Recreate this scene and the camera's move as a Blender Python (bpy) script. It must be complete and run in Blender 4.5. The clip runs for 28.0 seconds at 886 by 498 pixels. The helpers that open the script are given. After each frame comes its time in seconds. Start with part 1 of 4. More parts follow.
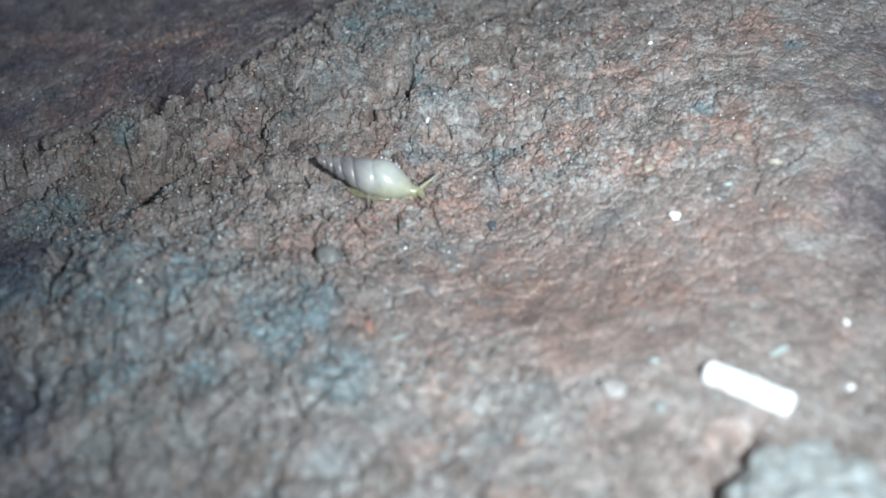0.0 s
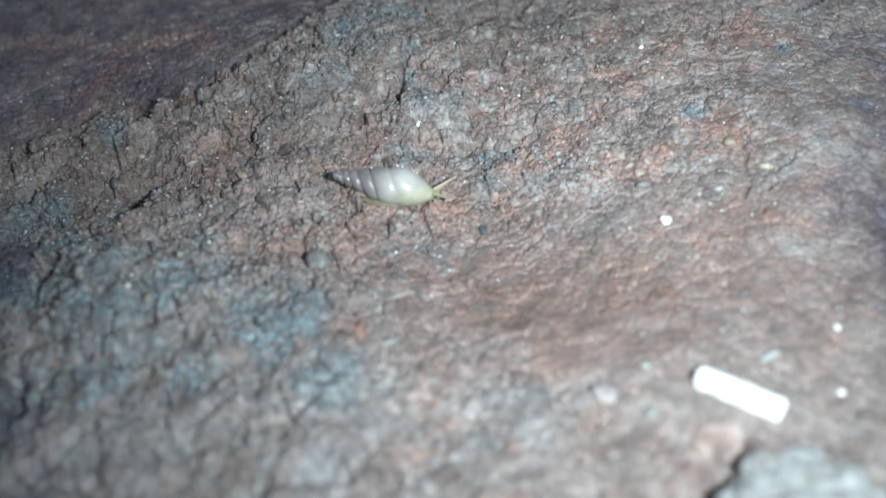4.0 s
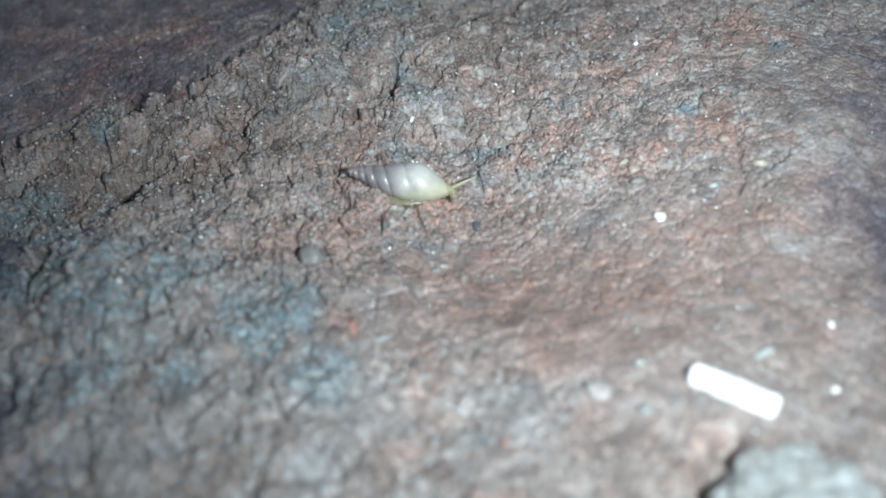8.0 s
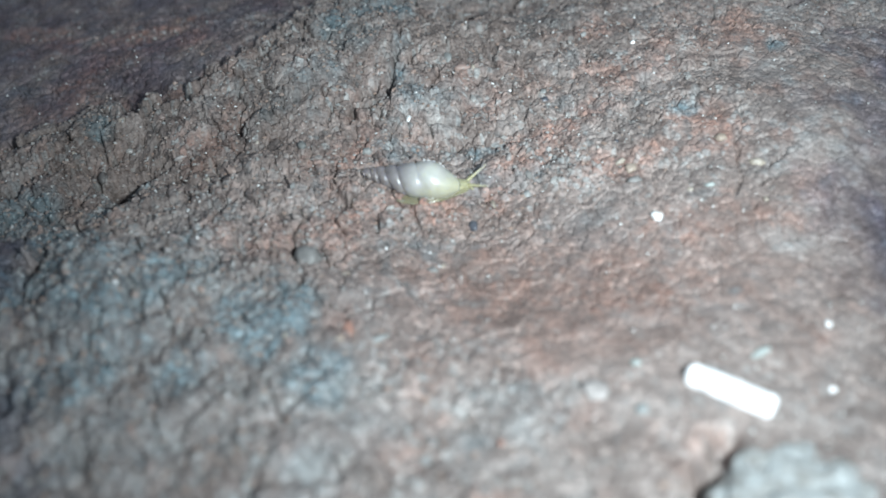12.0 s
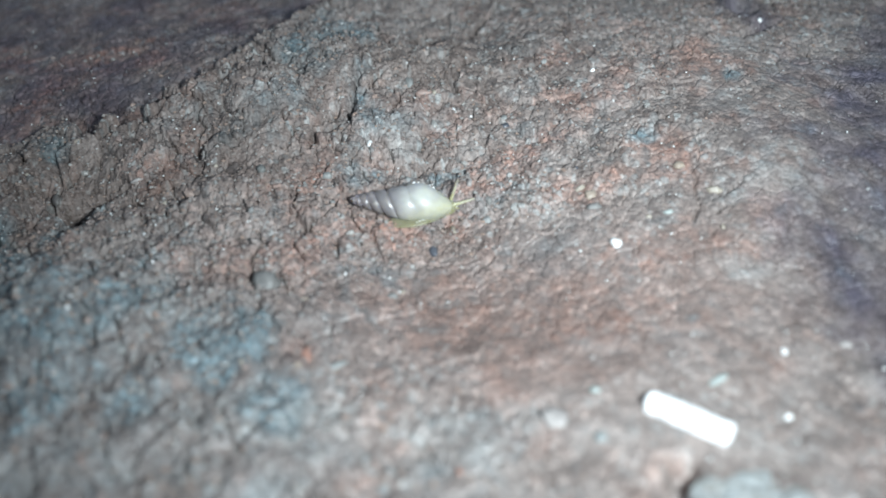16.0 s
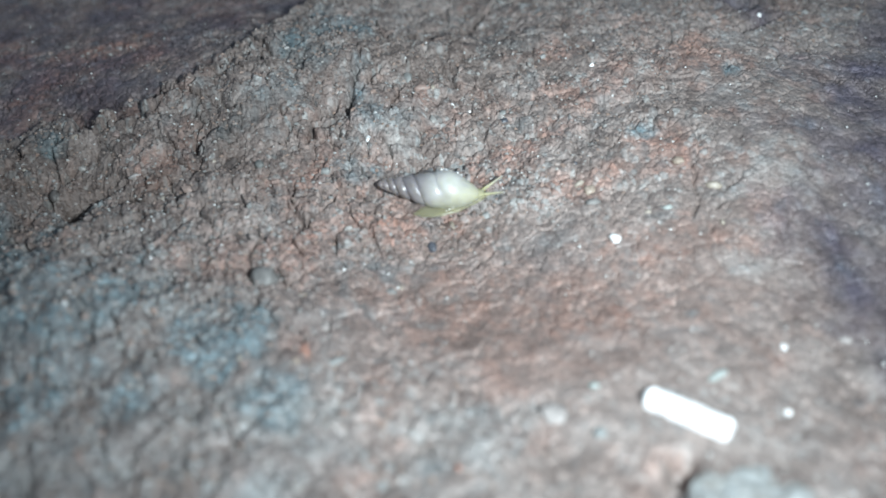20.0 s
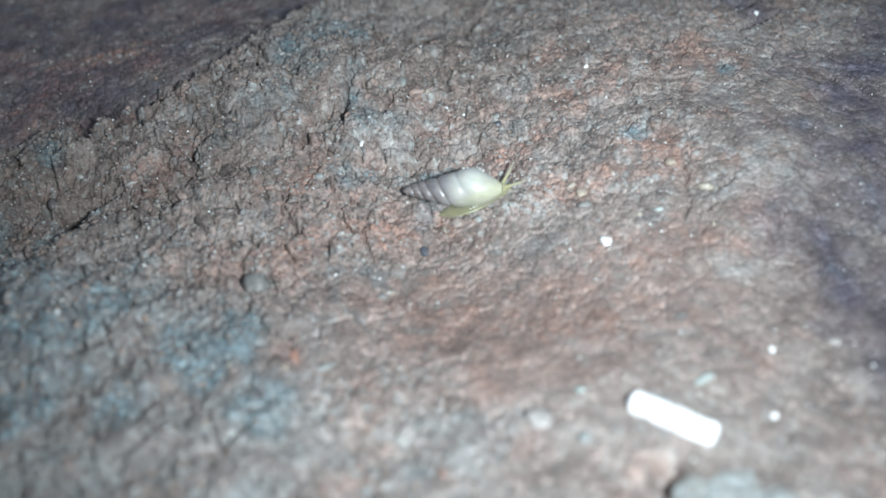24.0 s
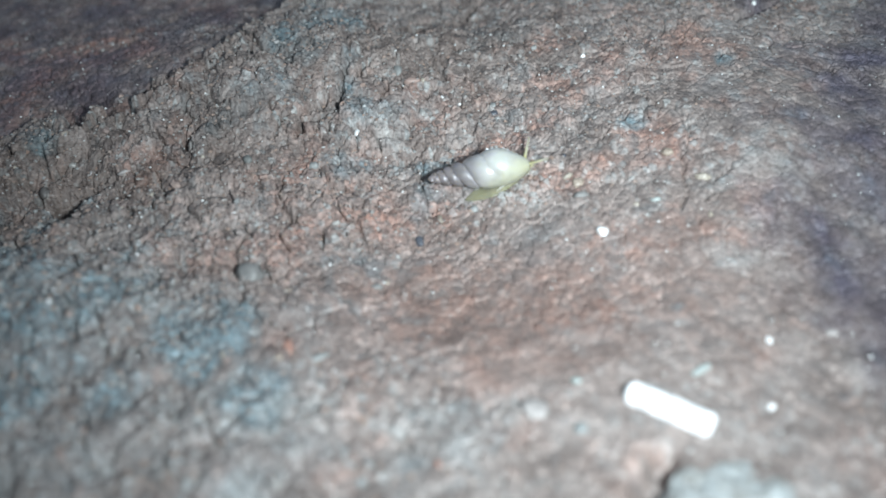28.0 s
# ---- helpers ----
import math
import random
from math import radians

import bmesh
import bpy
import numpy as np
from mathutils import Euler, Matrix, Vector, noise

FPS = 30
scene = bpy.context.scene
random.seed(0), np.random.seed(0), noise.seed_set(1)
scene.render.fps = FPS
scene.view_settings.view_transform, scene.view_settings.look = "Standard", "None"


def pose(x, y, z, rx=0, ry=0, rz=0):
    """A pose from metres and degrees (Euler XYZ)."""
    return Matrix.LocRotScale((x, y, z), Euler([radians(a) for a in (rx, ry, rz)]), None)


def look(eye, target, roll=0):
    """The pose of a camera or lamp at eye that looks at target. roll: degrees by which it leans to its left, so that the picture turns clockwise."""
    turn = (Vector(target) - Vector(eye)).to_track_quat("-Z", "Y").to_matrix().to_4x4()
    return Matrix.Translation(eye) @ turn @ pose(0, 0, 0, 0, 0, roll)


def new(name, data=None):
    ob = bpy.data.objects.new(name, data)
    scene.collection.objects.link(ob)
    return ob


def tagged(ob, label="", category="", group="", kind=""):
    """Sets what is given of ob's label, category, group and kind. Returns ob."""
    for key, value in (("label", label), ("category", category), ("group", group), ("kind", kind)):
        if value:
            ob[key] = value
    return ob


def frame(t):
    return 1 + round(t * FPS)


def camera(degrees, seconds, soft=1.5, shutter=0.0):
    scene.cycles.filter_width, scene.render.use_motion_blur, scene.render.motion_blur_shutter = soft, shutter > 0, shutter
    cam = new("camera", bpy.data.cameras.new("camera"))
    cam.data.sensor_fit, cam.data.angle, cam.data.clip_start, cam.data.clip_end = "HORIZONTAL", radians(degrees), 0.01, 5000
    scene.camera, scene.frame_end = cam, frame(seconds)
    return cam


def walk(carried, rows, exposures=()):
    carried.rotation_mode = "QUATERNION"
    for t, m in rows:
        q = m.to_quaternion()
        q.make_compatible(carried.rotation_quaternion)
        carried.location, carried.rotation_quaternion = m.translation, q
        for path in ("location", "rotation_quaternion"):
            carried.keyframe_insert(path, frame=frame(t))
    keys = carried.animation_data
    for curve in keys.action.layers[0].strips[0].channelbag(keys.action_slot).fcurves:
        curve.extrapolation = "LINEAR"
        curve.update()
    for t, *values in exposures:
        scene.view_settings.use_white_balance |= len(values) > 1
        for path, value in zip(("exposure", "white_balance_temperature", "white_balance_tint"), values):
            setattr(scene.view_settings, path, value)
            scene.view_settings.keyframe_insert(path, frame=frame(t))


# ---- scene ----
# Scale: the rock face shown is about 55 mm wide; the snail is 8 mm long. Helper lengths are in millimetres, the world in metres.
MM = 0.001

# ---- camera: hand-held close-up, 58 mm from the rock, a shallow depth of field ----
cam = camera(51.0, 28.0, soft=1.7)
cam.data.dof.use_dof = True
cam.data.dof.focus_distance = 0.069
cam.data.dof.aperture_fstop = 27.0
PATH = [
    (0, -0.000078, -0.044369, 0.038086, 48.187, 2.716, 1.845),
    (0.5, -0.000035, -0.044228, 0.038047, 48.126, 2.653, 1.708),
    (1, -0.000061, -0.044002, 0.038077, 47.847, 2.590, 1.590),
    (1.5, -0.000027, -0.043839, 0.038023, 47.533, 2.587, 1.501),
    (2, 0.000011, -0.043857, 0.037873, 47.569, 2.597, 1.472),
    (2.5, -0.000024, -0.044037, 0.038106, 48.150, 2.423, 1.431),
    (3, -0.000031, -0.044099, 0.038073, 48.252, 2.402, 1.450),
    (3.5, -0.000139, -0.044161, 0.038078, 48.357, 2.265, 1.412),
    (5.5, -0.000076, -0.043990, 0.038000, 48.013, 2.327, 1.440),
    (6, -0.000111, -0.043980, 0.037958, 48.051, 2.114, 1.352),
    (6.5, -0.000178, -0.043902, 0.037849, 47.868, 1.999, 1.237),
    (7, -0.000239, -0.043939, 0.037786, 47.914, 1.903, 1.229),
    (7.5, -0.000209, -0.043942, 0.037766, 47.986, 1.871, 1.256),
    (8, -0.000225, -0.043989, 0.037836, 48.126, 1.812, 1.188),
    (8.5, -0.000175, -0.043959, 0.037908, 48.028, 1.877, 1.179),
    (9, -0.000139, -0.043920, 0.037904, 47.996, 1.967, 1.167),
    (9.5, -0.000129, -0.043953, 0.037952, 48.064, 1.936, 1.181),
    (10, -0.000149, -0.043885, 0.037816, 47.916, 1.893, 1.172),
    (10.5, -0.000200, -0.043893, 0.037745, 47.896, 1.875, 1.146),
    (11, -0.000179, -0.043808, 0.037731, 47.779, 1.838, 1.122),
    (11.5, -0.000131, -0.043812, 0.037771, 47.779, 1.935, 1.115),
    (13.5, -0.000021, -0.043953, 0.038117, 49.331, 1.131, 0.356),
    (14, 0.000128, -0.043683, 0.038108, 49.372, 0.795, -0.064),
    (14.5, 0.000093, -0.043454, 0.037948, 49.209, 0.359, -0.492),
    (15, 0.000015, -0.043491, 0.037874, 49.267, 0.171, -0.480),
    (15.5, 0.000028, -0.043464, 0.037803, 49.216, 0.089, -0.535),
    (16, 0.000026, -0.043518, 0.037865, 49.348, 0.096, -0.514),
    (16.5, 0.000021, -0.043558, 0.037871, 49.472, 0.042, -0.554),
    (17, 0.000000, -0.043513, 0.037825, 49.374, 0.027, -0.592),
    (17.5, -0.000011, -0.043374, 0.037749, 49.059, -0.003, -0.627),
    (18, 0.000030, -0.043296, 0.037730, 48.905, 0.048, -0.662),
    (18.5, 0.000019, -0.043426, 0.037798, 49.255, 0.013, -0.651),
    (19, 0.000047, -0.043404, 0.037766, 49.166, 0.068, -0.646),
    (19.5, 0.000055, -0.043378, 0.037759, 49.057, 0.109, -0.608),
    (20, 0.000020, -0.043399, 0.037757, 49.080, 0.073, -0.603),
    (20.5, 0.000054, -0.043355, 0.037773, 48.957, 0.174, -0.550),
    (21, 0.000042, -0.043417, 0.037833, 49.056, 0.215, -0.508),
    (21.5, 0.000021, -0.043525, 0.037834, 49.233, 0.234, -0.430),
    (23.5, 0.001565, -0.043353, 0.038148, 49.111, 1.215, -0.141),
    (24, 0.001772, -0.043270, 0.038232, 48.902, 1.281, -0.130),
    (24.5, 0.001855, -0.043352, 0.038174, 49.035, 1.389, -0.066),
    (25, 0.001810, -0.043290, 0.038108, 48.932, 1.205, -0.158),
    (25.5, 0.001768, -0.043274, 0.038099, 48.938, 1.110, -0.205),
    (26, 0.001691, -0.043238, 0.038027, 48.865, 0.926, -0.255),
    (26.5, 0.001725, -0.043079, 0.037834, 48.507, 0.912, -0.327),
    (27, 0.001694, -0.042958, 0.037784, 48.206, 0.888, -0.314),
    (27.5, 0.001721, -0.043002, 0.037847, 48.293, 0.991, -0.269),
    (28, 0.001711, -0.043065, 0.037847, 48.428, 0.952, -0.278),
]
walk(cam, [(t, pose(x, y, z, rx, ry, rz)) for t, x, y, z, rx, ry, rz in PATH])

# ---- light: one small white torch beside the lens, and a dim surrounding ----
world = bpy.data.worlds.new("dim_surroundings")
world.use_nodes = True
world.node_tree.nodes["Background"].inputs["Color"].default_value = (0.62, 0.80, 1.0, 1)
world.node_tree.nodes["Background"].inputs["Strength"].default_value = 0.37
scene.world = world
torch = new("torch_light", bpy.data.lights.new("torch_light", "AREA"))
torch.data.shape, torch.data.size = "DISK", 0.005
torch.data.energy = 0.0305
torch.data.spread = radians(98)
torch.data.color = (0.87, 1.0, 1.065)
torch.matrix_world = look((0.016, -0.045, 0.041), (0.0050, 0.018, 0.0))

# ---- materials ----


def material(name):
    """A new material: its tree, a maker of nodes and the surface shader."""
    m = bpy.data.materials.new(name)
    m.use_nodes = True
    tree = m.node_tree
    shader = tree.nodes["Principled BSDF"]

    def node(kind, links=(), **values):
        n = tree.nodes.new(kind)
        for key, value in values.items():
            n.inputs[key.replace("_", " ")].default_value = value
        for slot, source in links:
            tree.links.new(source, n.inputs[slot])
        return n

    return m, tree, node, shader


def mix(tree, fac, a, b, blend="MIX"):
    n = tree.nodes.new("ShaderNodeMix")
    n.data_type, n.blend_type = "RGBA", blend
    for slot, v in ((0, fac), (6, a), (7, b)):
        if isinstance(v, (int, float)):
            n.inputs[slot].default_value = v
        elif isinstance(v, tuple):
            n.inputs[slot].default_value = (*v, 1)
        else:
            tree.links.new(v, n.inputs[slot])
    return n.outputs[2]


def ramp(tree, source, stops):
    n = tree.nodes.new("ShaderNodeValToRGB")
    tree.links.new(source, n.inputs[0])
    while len(n.color_ramp.elements) < len(stops):
        n.color_ramp.elements.new(0.5)
    for e, (at, colour) in zip(n.color_ramp.elements, stops):
        e.position, e.color = at, (*colour, 1) if isinstance(colour, tuple) else (colour, colour, colour, 1)
    return n.outputs[0]


def times(node, source, k):
    n = node("ShaderNodeMath", [(0, source)])
    n.operation = "MULTIPLY"
    n.inputs[1].default_value = k
    return n.outputs[0]


def rock_material():
    m, tree, node, shader = material("weathered_rock")
    place = tree.nodes.new("ShaderNodeTexCoord").outputs["Object"]

    def own(name, slot="Fac"):
        attr = tree.nodes.new("ShaderNodeAttribute")
        attr.attribute_name = name
        return attr.outputs[slot]

    mineral = tree.nodes.new("ShaderNodeAttribute")
    mineral.attribute_name = "mineral"
    split = node("ShaderNodeSeparateColor", [(0, mineral.outputs["Color"])])
    red, blue, tone, fleck = split.outputs[0], split.outputs[1], split.outputs[2], mineral.outputs["Alpha"]
    crisp = ramp(tree, own("wear"), [(0.0, 0.8), (1.0, 0.2)])
    fine = node("ShaderNodeTexNoise", [("Vector", place)], Scale=3800.0, Detail=5.0, Roughness=0.65)
    broad = node("ShaderNodeTexNoise", [("Vector", place)], Scale=420.0, Detail=6.0, Roughness=0.6)
    speck = node("ShaderNodeTexVoronoi", [("Vector", place)], Scale=4600.0)
    grains = node("ShaderNodeTexVoronoi", [("Vector", place)], Scale=6500.0)
    base = ramp(tree, broad.outputs[0], [(0.30, (0.143, 0.112, 0.099)), (0.5, (0.211, 0.173, 0.156)), (0.72, (0.270, 0.236, 0.219))])
    grain = ramp(tree, tone, [(0.05, (0.58, 0.57, 0.57)), (0.35, (0.87, 0.87, 0.87)), (0.65, (1.08, 1.09, 1.09)), (0.95, (1.34, 1.36, 1.36))])
    c = base
    rust = ramp(tree, fine.outputs[0], [(0.3, (0.20, 0.105, 0.078)), (0.6, (0.33, 0.178, 0.135)), (0.8, (0.44, 0.27, 0.21))])
    c = mix(tree, red, c, rust)
    grey = ramp(tree, fine.outputs[0], [(0.3, (0.075, 0.105, 0.118)), (0.55, (0.147, 0.193, 0.209)), (0.8, (0.305, 0.36, 0.37))])
    c = mix(tree, blue, c, grey)
    chip = ramp(tree, fine.outputs[0], [(0.3, (0.22, 0.225, 0.22)), (0.6, (0.34, 0.345, 0.335)), (0.8, (0.46, 0.46, 0.44))])
    c = mix(tree, times(node, fleck, 0.8), c, chip)
    # browner rock, and painted shade of the relief
    c = mix(tree, own("umber_and_shade"), c, mix(tree, 1.0, c, (0.52, 0.47, 0.44), "MULTIPLY"))
    c = mix(tree, 1.0, c, grain, "MULTIPLY")
    c = mix(tree, own("stain_and_shade"), c, mix(tree, 1.0, c, (0.385, 0.40, 0.56), "MULTIPLY"))
    dots = ramp(tree, speck.outputs["Color"], [(0.0, 0.42), (0.3, 0.85), (0.7, 1.05), (0.9, 1.5), (1.0, 2.0)])
    c = mix(tree, 0.5, c, dots, "MULTIPLY")
    tree.links.new(c, shader.inputs["Base Color"])
    # most of it is dull; single crystal faces glint
    gloss = ramp(tree, grains.outputs["Color"], [(0.70, 0.62), (0.78, 0.26)])
    tree.links.new(gloss, shader.inputs["Roughness"])
    shader.inputs["Specular IOR Level"].default_value = 0.5
    bump = node("ShaderNodeBump", [("Height", fine.outputs[0]), ("Strength", crisp)], Distance=0.00014)
    pits = node("ShaderNodeBump", [("Height", speck.outputs["Distance"]), ("Normal", bump.outputs[0])], Strength=0.5, Distance=0.0001)
    pits.invert = True
    # each crystal face leans its own way
    lean = node("ShaderNodeVectorMath", [(0, grains.outputs["Color"])])
    lean.operation = "SUBTRACT"
    lean.inputs[1].default_value = (0.5, 0.5, 0.5)
    scale = node("ShaderNodeVectorMath", [(0, lean.outputs[0]), (3, times(node, crisp, 0.65))])
    scale.operation = "SCALE"
    tipped = node("ShaderNodeVectorMath", [(0, pits.outputs[0]), (1, scale.outputs[0])])
    tipped.operation = "ADD"
    unit = node("ShaderNodeVectorMath", [(0, tipped.outputs[0])])
    unit.operation = "NORMALIZE"
    tree.links.new(unit.outputs[0], shader.inputs["Normal"])
    return m


def grain_material(name, stops, roughness=0.35, island=False, translucent=0.0, mottle=None):
    """Mineral grains, each of its own tone out of the stops."""
    m, tree, node, shader = material(name)
    place = tree.nodes.new("ShaderNodeTexCoord").outputs["Object"]
    if island:
        own = tree.nodes.new("ShaderNodeNewGeometry").outputs["Random Per Island"]
    else:
        own = tree.nodes.new("ShaderNodeObjectInfo").outputs["Random"]
    cloud = node("ShaderNodeTexNoise", [("Vector", place)], Scale=2600.0, Detail=5.0, Roughness=0.65)
    c = ramp(tree, own, stops)
    if mottle:
        blot = node("ShaderNodeTexNoise", [("Vector", place)], Scale=900.0, Detail=5.0, Roughness=0.7)
        c = mix(tree, ramp(tree, blot.outputs[0], [(0.42, 0.0), (0.6, 1.0)]), c, mottle)
        c = mix(tree, ramp(tree, blot.outputs[0], [(0.28, 1.0), (0.4, 0.0)]), c, (0.38, 0.40, 0.39))
    c = mix(tree, 0.75, c, ramp(tree, cloud.outputs[0], [(0.3, 0.62), (0.55, 1.0), (0.75, 1.25)]), "MULTIPLY")
    tree.links.new(c, shader.inputs["Base Color"])
    shader.inputs["Roughness"].default_value = roughness
    shader.inputs["Subsurface Weight"].default_value = translucent
    shader.inputs["Subsurface Radius"].default_value = (1.0, 1.0, 1.0)
    shader.inputs["Subsurface Scale"].default_value = 0.0003
    bump = node("ShaderNodeBump", [("Height", cloud.outputs[0])], Strength=0.6, Distance=0.0001)
    tree.links.new(bump.outputs[0], shader.inputs["Normal"])
    return m


ROCK = rock_material()
CLAST = grain_material("rock_grains", [(0.0, (0.10, 0.085, 0.08)), (0.25, (0.22, 0.165, 0.145)), (0.45, (0.30, 0.25, 0.23)), (0.62, (0.28, 0.19, 0.15)), (0.8, (0.25, 0.255, 0.25)), (1.0, (0.33, 0.31, 0.285))])
GRIT = grain_material("fine_grit", [(0.0, (0.10, 0.08, 0.075)), (0.3, (0.20, 0.16, 0.14)), (0.5, (0.27, 0.19, 0.15)), (0.7, (0.25, 0.22, 0.20)), (0.92, (0.24, 0.24, 0.23)), (1.0, (0.36, 0.34, 0.315))], 0.55, True)
SPECK = grain_material("quartz_specks", [(0.0, (0.42, 0.43, 0.42)), (0.6, (0.55, 0.55, 0.53)), (1.0, (0.72, 0.72, 0.70))], 0.25, True)
WHITE = grain_material("white_mineral", [(0.0, (0.80, 0.80, 0.78)), (1.0, (0.88, 0.88, 0.86))], 0.4, translucent=0.2)
CHALK = grain_material("white_chalky_fragment", [(0.0, (0.90, 0.90, 0.89)), (1.0, (0.90, 0.90, 0.89))], 0.6)
GREY = grain_material("pale_grey_stone", [(0.0, (0.21, 0.215, 0.205)), (1.0, (0.26, 0.26, 0.25))], 0.5)
BLUEGREY = grain_material("blue_grey_stone", [(0.0, (0.19, 0.205, 0.2)), (1.0, (0.23, 0.24, 0.235))], 0.5)
PALE = grain_material("pale_green_flake", [(0.0, (0.27, 0.30, 0.285)), (1.0, (0.30, 0.33, 0.31))], 0.5)
DULL = grain_material("dull_grey_stone", [(0.0, (0.135, 0.138, 0.13)), (1.0, (0.16, 0.16, 0.15))], 0.55)
TAN = grain_material("tan_quartz", [(0.0, (0.30, 0.245, 0.195)), (1.0, (0.36, 0.30, 0.245))], 0.4, translucent=0.2)
CREAM = grain_material("cream_quartz", [(0.0, (0.29, 0.25, 0.20)), (1.0, (0.34, 0.30, 0.25))], 0.4, translucent=0.2)
BEIGE = grain_material("beige_stone", [(0.0, (0.29, 0.265, 0.25)), (1.0, (0.31, 0.285, 0.27))], 0.5)
DRAB = grain_material("drab_grey_stone", [(0.0, (0.165, 0.16, 0.152)), (1.0, (0.19, 0.185, 0.175))], 0.55)
MOTTLED = grain_material("mottled_grey_stone", [(0.0, (0.33, 0.35, 0.345)), (1.0, (0.36, 0.375, 0.37))], 0.5, mottle=(0.21, 0.205, 0.19))
SLATE = grain_material("dark_blue_mineral", [(0.0, (0.055, 0.059, 0.07)), (1.0, (0.085, 0.09, 0.105))], 0.35)
UMBER = grain_material("dark_brown_mineral", [(0.0, (0.085, 0.076, 0.07)), (1.0, (0.10, 0.09, 0.083))], 0.45)
RUSTY = grain_material("rusty_pink_mineral", [(0.0, (0.25, 0.175, 0.15)), (1.0, (0.28, 0.20, 0.17))], 0.5)
ORANGE = grain_material("orange_mineral", [(0.0, (0.32, 0.175, 0.135)), (1.0, (0.36, 0.20, 0.15))], 0.4)


def snail_material(name, stops, along, roughness, scatter, below=None, coat=0.5, solid=1.0):
    """Flesh or shell, coloured along the animal's length: from (x at the rear, x at the front), in metres. solid: below 1 the rock shows through."""
    m, tree, node, shader = material(name)
    place = tree.nodes.new("ShaderNodeTexCoord").outputs["Object"]
    axis = node("ShaderNodeSeparateXYZ", [(0, place)])
    where = tree.nodes.new("ShaderNodeMapRange")
    where.inputs["From Min"].default_value, where.inputs["From Max"].default_value = along
    tree.links.new(axis.outputs[0], where.inputs["Value"])
    cloud = node("ShaderNodeTexNoise", [("Vector", place)], Scale=1500.0, Detail=4.0)
    blur = node("ShaderNodeTexNoise", [("Vector", place)], Scale=520.0, Detail=2.0)
    c = ramp(tree, where.outputs[0], stops)
    if below:
        # the organs show through the shell as paler and mauve clouds, the yellow flesh low down and near its mouth
        c = mix(tree, ramp(tree, blur.outputs[0], [(0.4, 0.0), (0.65, 0.35)]), c, (0.36, 0.31, 0.32))
        lean = node("ShaderNodeVectorMath", [(0, place)])
        lean.operation = "DOT_PRODUCT"
        lean.inputs[1].default_value = (480.0, -620.0, -560.0)
        wavy = node("ShaderNodeMath", [(0, lean.outputs["Value"]), (1, times(node, blur.outputs[0], 0.5))])
        c = mix(tree, ramp(tree, wavy.outputs[0], [(0.35, 0.0), (1.05, 0.65)]), c, below)
    c = mix(tree, 0.6, c, ramp(tree, cloud.outputs[0], [(0.3, 0.8), (0.7, 1.15)]), "MULTIPLY")
    tree.links.new(c, shader.inputs["Base Color"])
    shader.inputs["Roughness"].default_value = roughness
    shader.inputs["Subsurface Weight"].default_value = scatter
    shader.inputs["Subsurface Radius"].default_value = (1.0, 0.9, 0.6)
    shader.inputs["Subsurface Scale"].default_value = 0.0012
    shader.inputs["Alpha"].default_value = solid
    shader.inputs["Coat Weight"].default_value = coat
    shader.inputs["Coat Roughness"].default_value = 0.15
    bump = node("ShaderNodeBump", [("Height", cloud.outputs[0])], Strength=0.25, Distance=0.0001)
    tree.links.new(bump.outputs[0], shader.inputs["Normal"])
    return m


SHELL = snail_material("translucent_shell", [(0.0, (0.05, 0.04, 0.038)), (0.07, (0.11, 0.096, 0.094)), (0.3, (0.15, 0.136, 0.139)), (0.46, (0.225, 0.21, 0.212)), (0.56, (0.34, 0.335, 0.32)), (0.8, (0.43, 0.44, 0.40)), (0.95, (0.36, 0.36, 0.29)), (1.0, (0.34, 0.335, 0.245))], (-0.0052, 0.0018), 0.34, 0.9, coat=0.6, below=(0.345, 0.345, 0.24))
FLESH = snail_material("yellow_flesh", [(0.0, (0.29, 0.28, 0.19)), (0.5, (0.33, 0.32, 0.21)), (1.0, (0.35, 0.335, 0.20))], (-0.004, 0.003), 0.25, 0.7, coat=0.5, solid=0.9)
SKIRT = snail_material("clear_yellow_foot", [(0.0, (0.30, 0.285, 0.17)), (0.5, (0.34, 0.33, 0.20)), (1.0, (0.38, 0.36, 0.20))], (-0.003, 0.003), 0.3, 0.5, coat=0.3, solid=0.46)
# pale and glossy, for the beads that stand in for wet glints
WET = snail_material("wet_glint", [(0.0, (0.62, 0.62, 0.56)), (1.0, (0.66, 0.66, 0.58))], (-0.003, 0.003), 0.08, 0.2, coat=1.0)
HORN = snail_material("pale_tentacle", [(0.0, (0.44, 0.41, 0.20)), (0.8, (0.42, 0.39, 0.28)), (1.0, (0.33, 0.30, 0.24))], (0.0, 0.0016), 0.4, 0.5, coat=0.2, solid=0.72)

# ---- the lie of the rock, in millimetres ----
SWELLS = (-0.23, 0.95, -0.66, 0.59, -1.51, 0.73, -0.28, -1.23, -0.72, -0.64,
          -1.72, 0.09, -1.71, 0.26, 1.07, 1.4, 2.62, 0.47, 0.69, -0.13)
LEDGE_X = (-90.0, -36.0, -33.3, -31.9, -30.6, -29.0, -26.5, -23.5, -21.8, -20.2, -19.1, -17.6, -16.4, -15.9, -14.7, -13.6, -9.0, 20.0)
LEDGE_Y = (4.0, 12.2, 14.6, 15.3, 17.0, 17.4, 15.6, 15.6, 17.8, 19.5, 20.3, 20.9, 22.0, 23.6, 25.2, 30.0, 41.0, 95.0)


def hump(x, y, cx, cy, rx, ry, turn=0.0):
    c, s = math.cos(radians(turn)), math.sin(radians(turn))
    u, v = (x - cx) * c + (y - cy) * s, (y - cy) * c - (x - cx) * s
    return np.exp(-0.5 * ((u / rx) ** 2 + (v / ry) ** 2))


